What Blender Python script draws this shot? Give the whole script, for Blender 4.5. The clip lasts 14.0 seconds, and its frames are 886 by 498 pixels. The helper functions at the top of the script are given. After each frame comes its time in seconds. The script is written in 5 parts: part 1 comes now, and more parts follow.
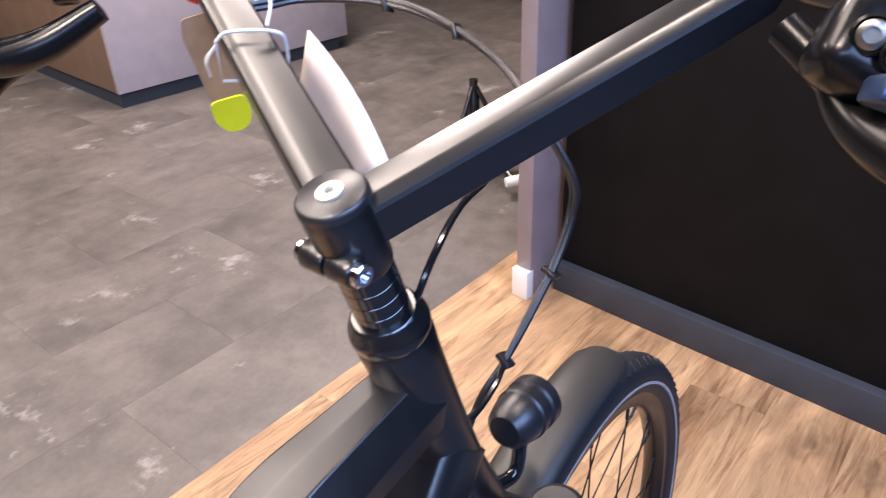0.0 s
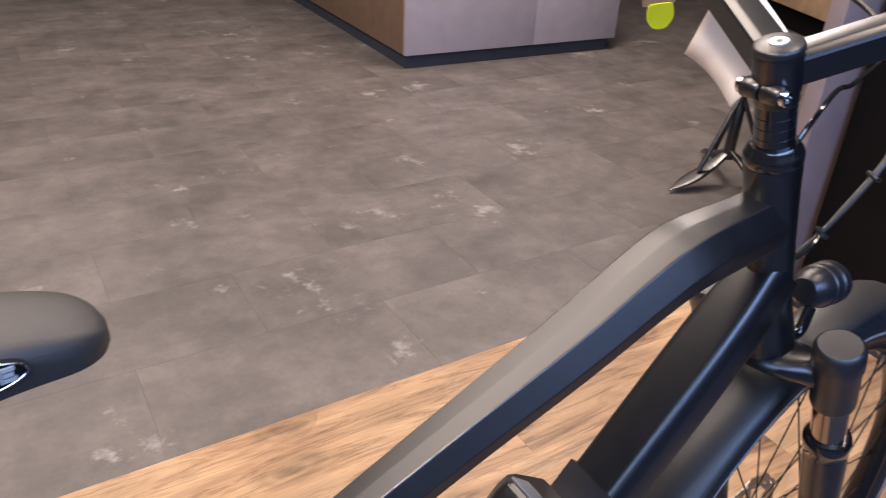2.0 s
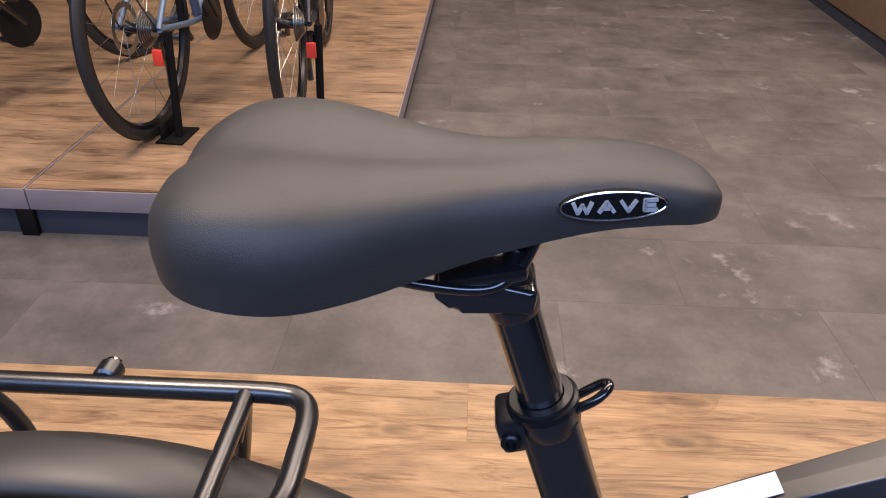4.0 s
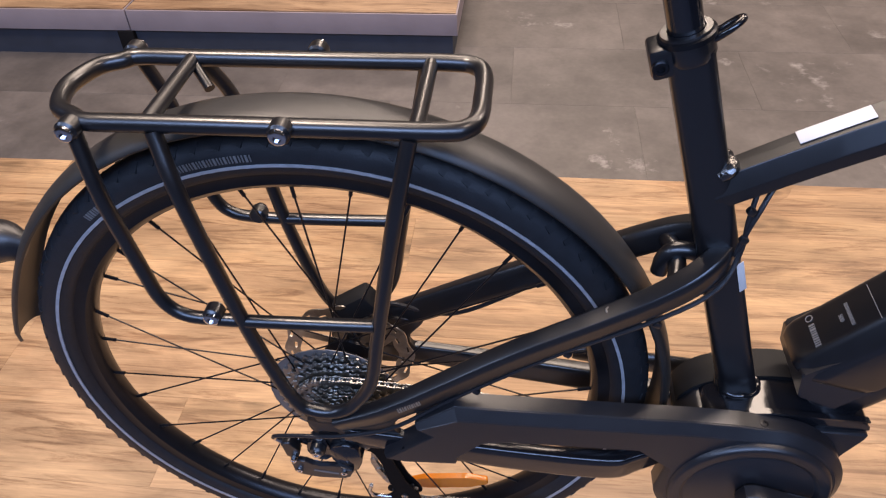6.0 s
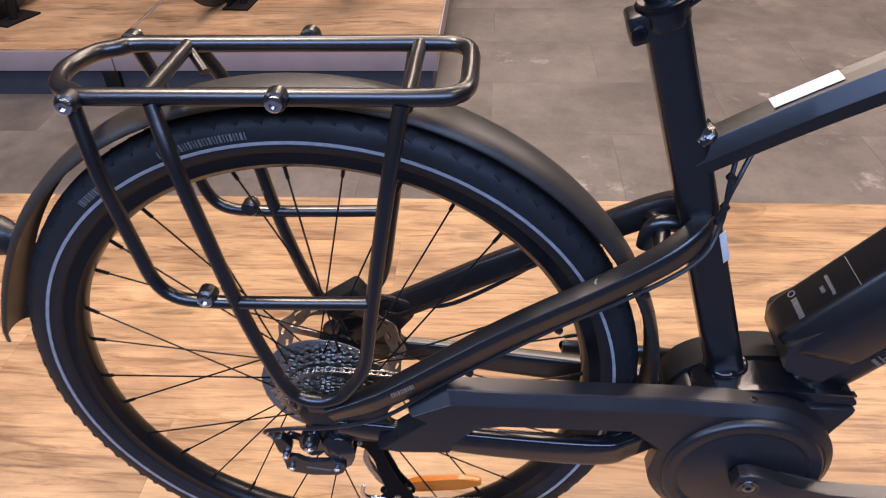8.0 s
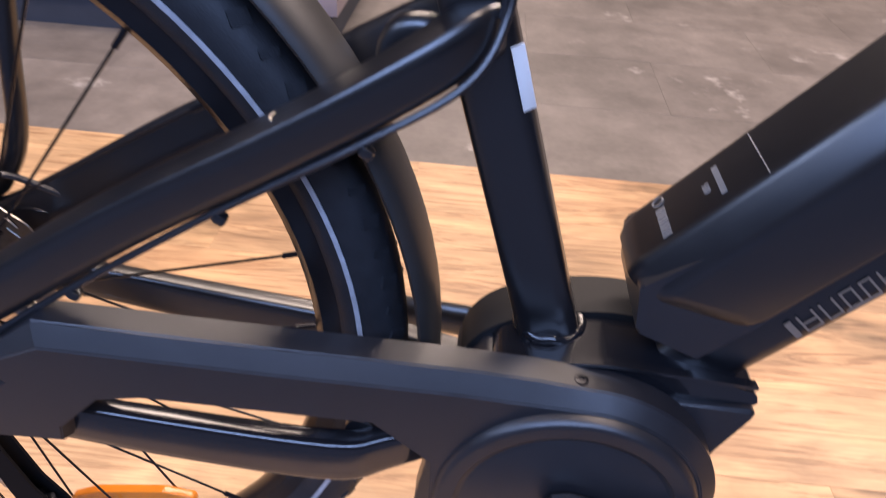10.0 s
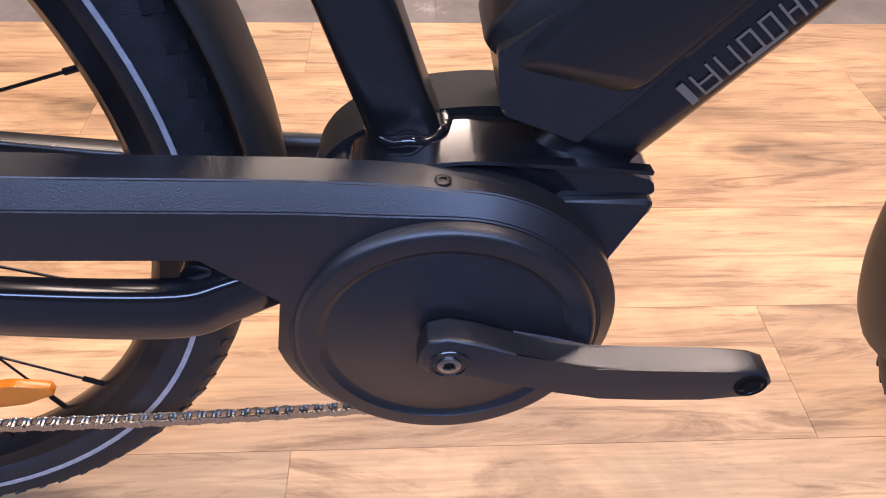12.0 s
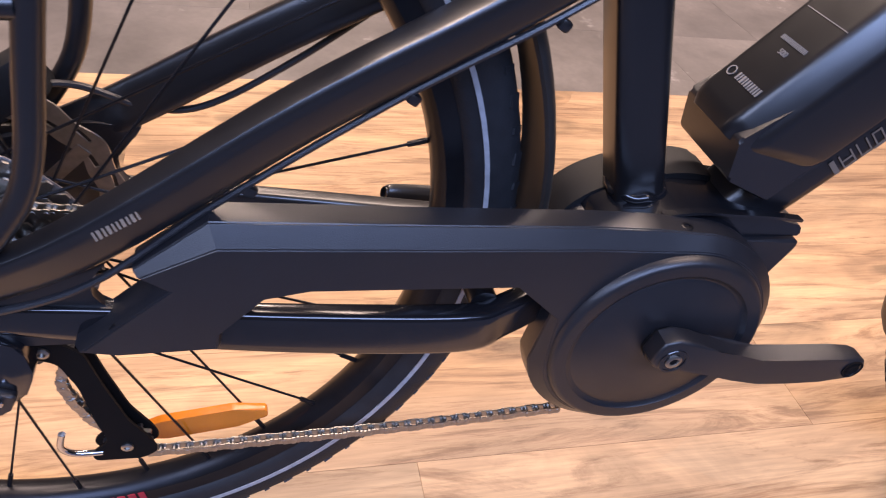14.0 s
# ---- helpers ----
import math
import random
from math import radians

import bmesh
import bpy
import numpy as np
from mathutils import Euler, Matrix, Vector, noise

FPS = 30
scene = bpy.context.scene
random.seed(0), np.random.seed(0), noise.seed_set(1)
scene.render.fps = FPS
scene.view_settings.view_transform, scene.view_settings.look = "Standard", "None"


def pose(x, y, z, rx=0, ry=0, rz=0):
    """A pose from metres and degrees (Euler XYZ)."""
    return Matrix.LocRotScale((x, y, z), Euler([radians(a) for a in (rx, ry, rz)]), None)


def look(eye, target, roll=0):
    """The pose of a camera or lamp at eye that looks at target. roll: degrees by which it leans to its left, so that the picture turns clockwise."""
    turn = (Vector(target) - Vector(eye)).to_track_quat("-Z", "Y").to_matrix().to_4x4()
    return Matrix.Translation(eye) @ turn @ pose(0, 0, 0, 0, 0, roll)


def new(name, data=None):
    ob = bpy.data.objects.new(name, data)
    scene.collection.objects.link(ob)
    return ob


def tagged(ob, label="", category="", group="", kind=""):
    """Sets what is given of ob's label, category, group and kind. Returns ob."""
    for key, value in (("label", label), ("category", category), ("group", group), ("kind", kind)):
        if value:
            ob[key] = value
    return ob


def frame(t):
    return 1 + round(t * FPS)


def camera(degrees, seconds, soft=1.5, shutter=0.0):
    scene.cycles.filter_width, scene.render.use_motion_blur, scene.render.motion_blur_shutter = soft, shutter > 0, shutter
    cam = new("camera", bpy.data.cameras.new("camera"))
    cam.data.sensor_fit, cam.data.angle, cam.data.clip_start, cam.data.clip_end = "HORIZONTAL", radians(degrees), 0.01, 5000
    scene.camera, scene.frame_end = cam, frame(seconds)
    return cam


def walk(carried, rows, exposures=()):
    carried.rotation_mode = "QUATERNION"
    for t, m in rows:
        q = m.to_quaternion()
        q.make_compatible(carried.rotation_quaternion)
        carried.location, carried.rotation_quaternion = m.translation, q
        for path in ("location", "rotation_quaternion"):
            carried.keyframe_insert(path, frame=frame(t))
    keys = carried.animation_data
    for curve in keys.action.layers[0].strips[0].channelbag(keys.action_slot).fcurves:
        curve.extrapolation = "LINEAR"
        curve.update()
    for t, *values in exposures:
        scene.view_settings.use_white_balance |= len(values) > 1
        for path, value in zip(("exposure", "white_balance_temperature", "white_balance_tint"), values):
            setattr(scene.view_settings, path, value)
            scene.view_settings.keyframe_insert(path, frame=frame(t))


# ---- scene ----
cam = camera(62.26, 14.0, soft=1.05, shutter=0.22)
PATH = [
    (0, (0.6646, -0.2314, 1.1771), (1.3254, 0.3320, 0.6811), -2.22),
    (0.5, (0.5855, -0.2526, 1.1563), (1.1688, 0.3893, 0.6587), -1.25),
    (1, (0.4846, -0.2758, 1.1462), (1.0471, 0.3759, 0.6374), 2.08),
    (1.5, (0.4163, -0.3013, 1.1489), (0.9581, 0.3746, 0.6492), 3.45),
    (2, (0.3824, -0.3230, 1.1523), (0.8508, 0.4146, 0.6659), 2.81),
    (2.2, (0.3724, -0.3301, 1.1510), (0.7631, 0.4510, 0.6640), 1.87),
    (2.5, (0.3587, -0.3291, 1.1409), (0.6047, 0.5047, 0.6468), 0.50),
    (3, (0.3224, -0.3309, 1.1312), (0.3570, 0.5292, 0.6222), -0.24),
    (3.2, (0.3049, -0.3280, 1.1287), (0.2964, 0.5304, 0.6159), 0.78),
    (5.3, (0.2485, -0.4224, 1.0714), (0.1913, 0.3876, 0.4878), 0.77),
    (5.5, (0.2317, -0.4528, 1.0668), (0.1596, 0.3348, 0.4548), 0.12),
    (6, (0.2015, -0.5367, 1.0571), (0.1065, 0.2020, 0.3898), -2.35),
    (6.5, (0.1741, -0.6085, 1.0517), (0.0952, 0.1315, 0.3838), -2.33),
    (7, (0.1564, -0.6540, 1.0443), (0.0913, 0.0950, 0.3849), -2.59),
    (7.2, (0.1522, -0.6638, 1.0431), (0.0871, 0.0888, 0.3878), -2.86),
    (9.3, (0.3349, -0.4010, 0.8537), (0.2414, 0.4570, 0.3485), 0.81),
    (9.5, (0.3546, -0.3869, 0.8192), (0.2607, 0.4748, 0.3206), 1.64),
    (9.7, (0.3813, -0.3842, 0.7773), (0.2834, 0.4668, 0.2613), 2.10),
    (10, (0.3944, -0.3804, 0.7154), (0.3648, 0.4324, 0.1336), 4.24),
    (10.2, (0.4070, -0.3746, 0.6904), (0.4058, 0.4068, 0.0664), 3.85),
    (10.5, (0.4343, -0.3637, 0.6587), (0.4533, 0.3792, -0.0104), 3.66),
    (11, (0.4579, -0.3514, 0.6264), (0.5185, 0.3685, -0.0651), 4.58),
    (11.5, (0.4592, -0.3491, 0.6248), (0.5274, 0.3701, -0.0666), 4.00),
    (12, (0.4551, -0.3483, 0.6255), (0.5022, 0.3752, -0.0632), 1.90),
    (12.5, (0.4445, -0.3526, 0.6317), (0.4857, 0.3712, -0.0571), 1.01),
    (13, (0.3931, -0.3771, 0.6469), (0.4522, 0.3375, -0.0502), 2.80),
    (13.5, (0.2748, -0.4052, 0.6735), (0.4354, 0.3280, 0.0126), 6.47),
    (13.7, (0.2255, -0.4116, 0.6783), (0.4438, 0.3215, 0.0342), 8.62),
    (14, (0.1698, -0.4176, 0.6841), (0.4232, 0.3214, 0.0599), 10.94),
]
walk(cam, [(t, look(eye, target, roll)) for t, eye, target, roll in PATH],
     [(0.0, 0.30, 6400, 16), (1.5, 0.04, 6500, 15), (3.0, -0.35, 6750, 16), (5.5, -0.24, 6900, 16), (7.0, -0.25, 7050, 17), (9.5, 0.24, 6850, 20), (11.0, 0.22, 6800, 21), (14.0, 0.2, 7100, 24)])

# ---- light ----
world = bpy.data.worlds.new("hall_air")
scene.world = world
world.use_nodes = True
world.node_tree.nodes["Background"].inputs[0].default_value = (0.62, 0.72, 0.95, 1)
world.node_tree.nodes["Background"].inputs[1].default_value = 0.25


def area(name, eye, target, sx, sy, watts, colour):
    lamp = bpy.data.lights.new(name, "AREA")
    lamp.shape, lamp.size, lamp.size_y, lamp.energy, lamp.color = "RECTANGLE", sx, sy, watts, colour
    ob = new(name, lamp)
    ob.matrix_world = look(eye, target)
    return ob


area("ceiling_lamp", (0.45, 1.8, 3.3), (0.5, 0.8, 0), 2.6, 1.0, 98, (1.0, 0.86, 0.74))
area("ceiling_lamp", (-0.9, 0.2, 3.3), (-0.4, 0.2, 0), 0.7, 0.4, 86, (1.0, 0.85, 0.72))
area("ceiling_lamp", (1.7, -0.1, 3.3), (1.0, 0.0, 0), 0.7, 0.4, 28, (1.0, 0.85, 0.72))
area("ceiling_lamp", (3.0, 2.6, 3.3), (3.0, 2.6, 0), 1.2, 0.8, 125, (1.0, 0.87, 0.78))
area("ceiling_lamp", (0.4, 4.7, 3.3), (0.4, 4.7, 0), 1.2, 0.7, 95, (1.0, 0.86, 0.74))
# two unseen cool fills, added for the blue sheen on the aisle-side facets
area("cool_fill", (0.3, -2.6, 2.9), (0.4, 0, 0.4), 4.2, 1.1, 168, (0.34, 0.54, 1.0))
area("cool_fill", (-3.0, -1.6, 3.0), (0.2, 0, 0.5), 2.0, 0.7, 45, (0.45, 0.63, 1.0))

# ---- materials ----


def material(name, colour, rough=0.5, metal=0.0, var=0.12, scale=30.0, bump=0.0, bump_scale=200.0, coat=0.0, per_object=0.0, spec=0.5):
    m = bpy.data.materials.new(name)
    m.use_nodes = True
    nt = m.node_tree
    b = nt.nodes["Principled BSDF"]
    b.inputs["Roughness"].default_value, b.inputs["Metallic"].default_value = rough, metal
    b.inputs["Coat Weight"].default_value, b.inputs["Coat Roughness"].default_value = coat, 0.08
    b.inputs["Specular IOR Level"].default_value = spec
    tc = nt.nodes.new("ShaderNodeTexCoord")
    n = nt.nodes.new("ShaderNodeTexNoise")
    n.inputs["Scale"].default_value, n.inputs["Detail"].default_value = scale, 5
    nt.links.new(tc.outputs["Object"], n.inputs["Vector"])
    ramp = nt.nodes.new("ShaderNodeMapRange")
    ramp.inputs[1].default_value, ramp.inputs[2].default_value = 0.3, 0.7
    ramp.inputs[3].default_value, ramp.inputs[4].default_value = 1 - var, 1 + var
    nt.links.new(n.outputs[0], ramp.inputs[0])
    mul = nt.nodes.new("ShaderNodeVectorMath")
    mul.operation = "SCALE"
    mul.inputs[0].default_value = colour
    nt.links.new(ramp.outputs[0], mul.inputs["Scale"])
    out = mul.outputs[0]
    if per_object:
        oi = nt.nodes.new("ShaderNodeObjectInfo")
        mr = nt.nodes.new("ShaderNodeMapRange")
        mr.inputs[3].default_value, mr.inputs[4].default_value = 1 - per_object, 1 + per_object
        nt.links.new(oi.outputs["Random"], mr.inputs[0])
        m2 = nt.nodes.new("ShaderNodeVectorMath")
        m2.operation = "SCALE"
        nt.links.new(out, m2.inputs[0])
        nt.links.new(mr.outputs[0], m2.inputs["Scale"])
        out = m2.outputs[0]
    nt.links.new(out, b.inputs["Base Color"])
    r2 = nt.nodes.new("ShaderNodeMapRange")
    r2.inputs[3].default_value, r2.inputs[4].default_value = max(rough - 0.03, 0.02), min(rough + 0.04, 1)
    nt.links.new(n.outputs[0], r2.inputs[0])
    nt.links.new(r2.outputs[0], b.inputs["Roughness"])
    if bump:
        n2 = nt.nodes.new("ShaderNodeTexNoise")
        n2.inputs["Scale"].default_value, n2.inputs["Detail"].default_value = bump_scale, 3
        nt.links.new(tc.outputs["Object"], n2.inputs["Vector"])
        bm = nt.nodes.new("ShaderNodeBump")
        bm.inputs["Strength"].default_value, bm.inputs["Distance"].default_value = bump, 0.001
        nt.links.new(n2.outputs[0], bm.inputs["Height"])
        nt.links.new(bm.outputs[0], b.inputs["Normal"])
    return m


def wood_material(name, light, dark, plank_random=True):
    """Planks that run along x: stretched grain, dark streaks, knots."""
    m = bpy.data.materials.new(name)
    m.use_nodes = True
    nt = m.node_tree
    L = nt.links.new
    b = nt.nodes["Principled BSDF"]
    geo = nt.nodes.new("ShaderNodeNewGeometry")
    oi = nt.nodes.new("ShaderNodeObjectInfo")
    shift = nt.nodes.new("ShaderNodeCombineXYZ")
    k = nt.nodes.new("ShaderNodeMath")
    k.operation = "MULTIPLY"
    k.inputs[1].default_value = 37.0 if plank_random else 0.0
    L(oi.outputs["Random"], k.inputs[0])
    L(k.outputs[0], shift.inputs[0])
    L(k.outputs[0], shift.inputs[2])
    add = nt.nodes.new("ShaderNodeVectorMath")
    L(geo.outputs["Position"], add.inputs[0])
    L(shift.outputs[0], add.inputs[1])

    def noise_at(sx, sy, detail, dist=0.0, rough=0.55):
        mp = nt.nodes.new("ShaderNodeVectorMath")
        mp.operation = "MULTIPLY"
        mp.inputs[1].default_value = (sx, sy, 1)
        L(add.outputs[0], mp.inputs[0])
        n = nt.nodes.new("ShaderNodeTexNoise")
        n.inputs["Scale"].default_value, n.inputs["Detail"].default_value = 1, detail
        n.inputs["Distortion"].default_value, n.inputs["Roughness"].default_value = dist, rough
        L(mp.outputs[0], n.inputs["Vector"])
        return n.outputs[0]

    broad, streak, fine, cloud = noise_at(1.5, 8, 5, 1.4), noise_at(2.2, 22, 10, 2.4, 0.70), noise_at(14, 260, 3), noise_at(3.4, 9, 6, 1.0, 0.6)
    r1 = nt.nodes.new("ShaderNodeValToRGB")
    r1.color_ramp.elements[0].position, r1.color_ramp.elements[0].color = 0.30, (*[0.62 * a + 0.38 * c for a, c in zip(dark, light)], 1)
    r1.color_ramp.elements[1].position, r1.color_ramp.elements[1].color = 0.62, (*light, 1)
    L(broad, r1.inputs[0])
    r2 = nt.nodes.new("ShaderNodeValToRGB")
    r2.color_ramp.elements[0].position, r2.color_ramp.elements[0].color = 0.36, (*dark, 1)
    r2.color_ramp.elements[1].position, r2.color_ramp.elements[1].color = 0.50, (1, 1, 1, 1)
    L(streak, r2.inputs[0])
    mx = nt.nodes.new("ShaderNodeMix")
    mx.data_type, mx.blend_type = "RGBA", "MULTIPLY"
    mx.inputs[0].default_value = 0.60
    L(r1.outputs[0], mx.inputs[6])
    L(r2.outputs[0], mx.inputs[7])
    mr = nt.nodes.new("ShaderNodeMapRange")
    mr.inputs[1].default_value, mr.inputs[2].default_value, mr.inputs[3].default_value, mr.inputs[4].default_value = 0.3, 0.7, 0.86, 1.1
    L(fine, mr.inputs[0])
    # knots: dark eyes, drawn out along the plank and bent by noise
    kv = nt.nodes.new("ShaderNodeVectorMath")
    kv.operation = "MULTIPLY"
    kv.inputs[1].default_value = (3.1, 7.4, 0)
    L(add.outputs[0], kv.inputs[0])
    bend = nt.nodes.new("ShaderNodeVectorMath")
    bend.operation = "MULTIPLY_ADD"
    wob = nt.nodes.new("ShaderNodeTexNoise")
    wob.inputs["Scale"].default_value, wob.inputs["Detail"].default_value = 9, 4
    L(add.outputs[0], wob.inputs["Vector"])
    L(wob.outputs["Color"], bend.inputs[0])
    bend.inputs[1].default_value = (0.32, 0.32, 0)
    L(kv.outputs[0], bend.inputs[2])
    vor = nt.nodes.new("ShaderNodeTexVoronoi")
    vor.voronoi_dimensions = "2D"
    vor.inputs["Scale"].default_value = 1.0
    L(bend.outputs[0], vor.inputs["Vector"])
    eye = nt.nodes.new("ShaderNodeValToRGB")
    for pos, val in ((0.0, 0.42), (0.07, 0.55), (0.13, 0.86), (0.20, 0.74), (0.30, 1.0)):
        e = eye.color_ramp.elements.new(pos) if pos not in (0.0, 0.30) else eye.color_ramp.elements[0 if pos == 0.0 else -1]
        e.position, e.color = pos, (val, val * 0.97, val * 0.94, 1)
    L(vor.outputs["Distance"], eye.inputs[0])
    rare = nt.nodes.new("ShaderNodeMapRange")
    rare.inputs[1].default_value, rare.inputs[2].default_value = 0.50, 0.62
    L(vor.outputs["Color"], rare.inputs[0])
    mk = nt.nodes.new("ShaderNodeMix")
    mk.data_type, mk.blend_type = "RGBA", "MULTIPLY"
    L(rare.outputs[0], mk.inputs[0])
    L(mx.outputs[2], mk.inputs[6])
    L(eye.outputs[0], mk.inputs[7])
    cl = nt.nodes.new("ShaderNodeMapRange")
    cl.inputs[1].default_value, cl.inputs[2].default_value, cl.inputs[3].default_value, cl.inputs[4].default_value = 0.34, 0.62, 0.70, 1.10
    L(cloud, cl.inputs[0])
    pr = nt.nodes.new("ShaderNodeMapRange")
    pr.inputs[3].default_value, pr.inputs[4].default_value = 0.90, 1.08
    L(oi.outputs["Random"], pr.inputs[0])
    mm = nt.nodes.new("ShaderNodeMath")
    mm.operation = "MULTIPLY"
    L(mr.outputs[0], mm.inputs[0])
    L(pr.outputs[0], mm.inputs[1])
    m3 = nt.nodes.new("ShaderNodeMath")
    m3.operation = "MULTIPLY"
    L(mm.outputs[0], m3.inputs[0])
    L(cl.outputs[0], m3.inputs[1])
    sc = nt.nodes.new("ShaderNodeVectorMath")
    sc.operation = "SCALE"
    L(mk.outputs[2], sc.inputs[0])
    L(m3.outputs[0], sc.inputs["Scale"])
    L(sc.outputs[0], b.inputs["Base Color"])
    b.inputs["Roughness"].default_value = 0.5
    bp = nt.nodes.new("ShaderNodeBump")
    bp.inputs["Strength"].default_value, bp.inputs["Distance"].default_value = 0.25, 0.0006
    L(fine, bp.inputs["Height"])
    L(bp.outputs[0], b.inputs["Normal"])
    return m


def stone_material(name, colour):
    """Grey concrete-look vinyl: clouds, speckle and pale scuffs."""
    m = bpy.data.materials.new(name)
    m.use_nodes = True
    nt = m.node_tree
    L = nt.links.new
    b = nt.nodes["Principled BSDF"]
    geo = nt.nodes.new("ShaderNodeNewGeometry")
    oi = nt.nodes.new("ShaderNodeObjectInfo")
    k = nt.nodes.new("ShaderNodeMath")
    k.operation = "MULTIPLY"
    k.inputs[1].default_value = 19.0
    L(oi.outputs["Random"], k.inputs[0])
    cb = nt.nodes.new("ShaderNodeCombineXYZ")
    L(k.outputs[0], cb.inputs[2])
    add = nt.nodes.new("ShaderNodeVectorMath")
    L(geo.outputs["Position"], add.inputs[0])
    L(cb.outputs[0], add.inputs[1])
    outs = []
    for s, d, lo, hi in ((3.6, 6, 0.72, 1.26), (15, 5, 0.84, 1.15), (70, 4, 0.92, 1.08)):
        n = nt.nodes.new("ShaderNodeTexNoise")
        n.inputs["Scale"].default_value, n.inputs["Detail"].default_value = s, d
        L(add.outputs[0], n.inputs["Vector"])
        r = nt.nodes.new("ShaderNodeMapRange")
        r.inputs[1].default_value, r.inputs[2].default_value, r.inputs[3].default_value, r.inputs[4].default_value = 0.3, 0.7, lo, hi
        L(n.outputs[0], r.inputs[0])
        outs.append(r.outputs[0])
    p = outs[0]
    for q in outs[1:]:
        mm = nt.nodes.new("ShaderNodeMath")
        mm.operation = "MULTIPLY"
        L(p, mm.inputs[0])
        L(q, mm.inputs[1])
        p = mm.outputs[0]
    sc = nt.nodes.new("ShaderNodeVectorMath")
    sc.operation = "SCALE"
    sc.inputs[0].default_value = colour
    L(p, sc.inputs["Scale"])
    scuff = nt.nodes.new("ShaderNodeTexNoise")
    scuff.inputs["Scale"].default_value, scuff.inputs["Detail"].default_value, scuff.inputs["Roughness"].default_value = 3.2, 9, 0.72
    L(geo.outputs["Position"], scuff.inputs["Vector"])
    rr = nt.nodes.new("ShaderNodeValToRGB")
    rr.color_ramp.elements[0].position, rr.color_ramp.elements[1].position = 0.60, 0.70
    L(scuff.outputs[0], rr.inputs[0])
    half = nt.nodes.new("ShaderNodeMath")
    half.operation = "MULTIPLY"
    half.inputs[1].default_value = 0.62
    L(rr.outputs[0], half.inputs[0])
    mx = nt.nodes.new("ShaderNodeMix")
    mx.data_type = "RGBA"
    L(half.outputs[0], mx.inputs[0])
    L(sc.outputs[0], mx.inputs[6])
    mx.inputs[7].default_value = (0.46, 0.43, 0.41, 1)
    L(mx.outputs[2], b.inputs["Base Color"])
    b.inputs["Roughness"].default_value = 0.48
    return m


BLACK = material("satin_black_paint", (0.008, 0.008, 0.0095), 0.30, 0.0, 0.06, 60, spec=1.0)
FRAMEPAINT = material("matt_black_paint", (0.010, 0.010, 0.0115), 0.35, 0.0, 0.08, 70, 0.05, 900, spec=0.8)
GLOSS = material("gloss_black", (0.010, 0.010, 0.012), 0.16, 0.0, 0.1, 50, coat=0.5, spec=0.7)
PLASTIC = material("grained_black_plastic", (0.015, 0.015, 0.018), 0.35, 0.0, 0.08, 60, 0.16, 1400, spec=0.85)
RUBBER = material("tyre_rubber", (0.016, 0.017, 0.020), 0.55, 0.0, 0.2, 90, 0.3, 700)
ALLOY_B = material("black_anodised", (0.02, 0.02, 0.023), 0.3, 0.6, 0.1, 60)
STEEL = material("nickel_steel", (0.44, 0.42, 0.39), 0.33, 1.0, 0.2, 120)
CHROME = material("polished_steel", (0.72, 0.72, 0.74), 0.12, 1.0, 0.05, 60)
STANCHION = material("bronze_stanchion", (0.36, 0.30, 0.26), 0.16, 1.0, 0.05, 60)
SADDLE = material("matt_saddle_cover", (0.040, 0.038, 0.035), 0.5, 0.0, 0.1, 40, 0.3, 1600)
STRIPE = material("reflective_stripe", (0.46, 0.47, 0.50), 0.4, 0.2, 0.15, 150)
GREYPRINT = material("grey_print", (0.20, 0.195, 0.19), 0.5, 0.0, 0.05)
BRONZEPRINT = material("bronze_print", (0.31, 0.23, 0.17), 0.45, 0.3, 0.05)
GUARD = material("matt_mudguard_plastic", (0.022, 0.021, 0.020), 0.46, 0.0, 0.08, 40, 0.12, 1500, spec=0.75)
MATT = material("matt_black_plastic", (0.012, 0.012, 0.0125), 0.6, 0.0, 0.12, 50, 0.1, 1200, spec=0.25)
WELD = material("bright_weld", (0.16, 0.155, 0.15), 0.22, 0.9, 0.3, 160, 0.9, 260)
EDGING = material("mauve_grey_edging", (0.27, 0.225, 0.235), 0.5, 0.0, 0.08, 12)
LEVER = material("dark_lever_alloy", (0.006, 0.006, 0.007), 0.24, 0.0, 0.1, 60, spec=0.35)
SILVER = material("silver_lettering", (0.42, 0.42, 0.42), 0.4, 0.0, 0.1, 300)
WHITE = material("white_label", (0.82, 0.81, 0.79), 0.5, 0.0, 0.03)
PAPER = material("white_paper", (0.85, 0.80, 0.78), 0.7, 0.0, 0.04)
RED = material("red_print", (0.50, 0.03, 0.05), 0.45, 0.0, 0.05)
ORANGE = material("orange_reflector", (0.85, 0.24, 0.02), 0.18, 0.0, 0.05, 40, 0.15, 900, coat=0.4)
REDLENS = material("red_lens", (0.55, 0.05, 0.05), 0.12, 0.0, 0.1, 60)
CLEAR = material("clear_lens", (0.75, 0.62, 0.60), 0.1, 0.0, 0.1, 60)
REDCLIP = material("red_plastic", (0.80, 0.06, 0.04), 0.35, 0.0, 0.05)
KRAFT = material("kraft_card", (0.36, 0.23, 0.13), 0.8, 0.0, 0.12, 80)
YELLOW = material("neon_yellow_plastic", (0.75, 0.80, 0.02), 0.4, 0.0, 0.05)
BLUE = material("blue_anodised", (0.06, 0.10, 0.22), 0.3, 0.7, 0.1)
LAMINATE = material("lilac_grey_laminate", (0.44, 0.39, 0.42), 0.5, 0.0, 0.06, 12)
BROWN = material("brown_laminate", (0.20, 0.125, 0.08), 0.5, 0.0, 0.1, 12)
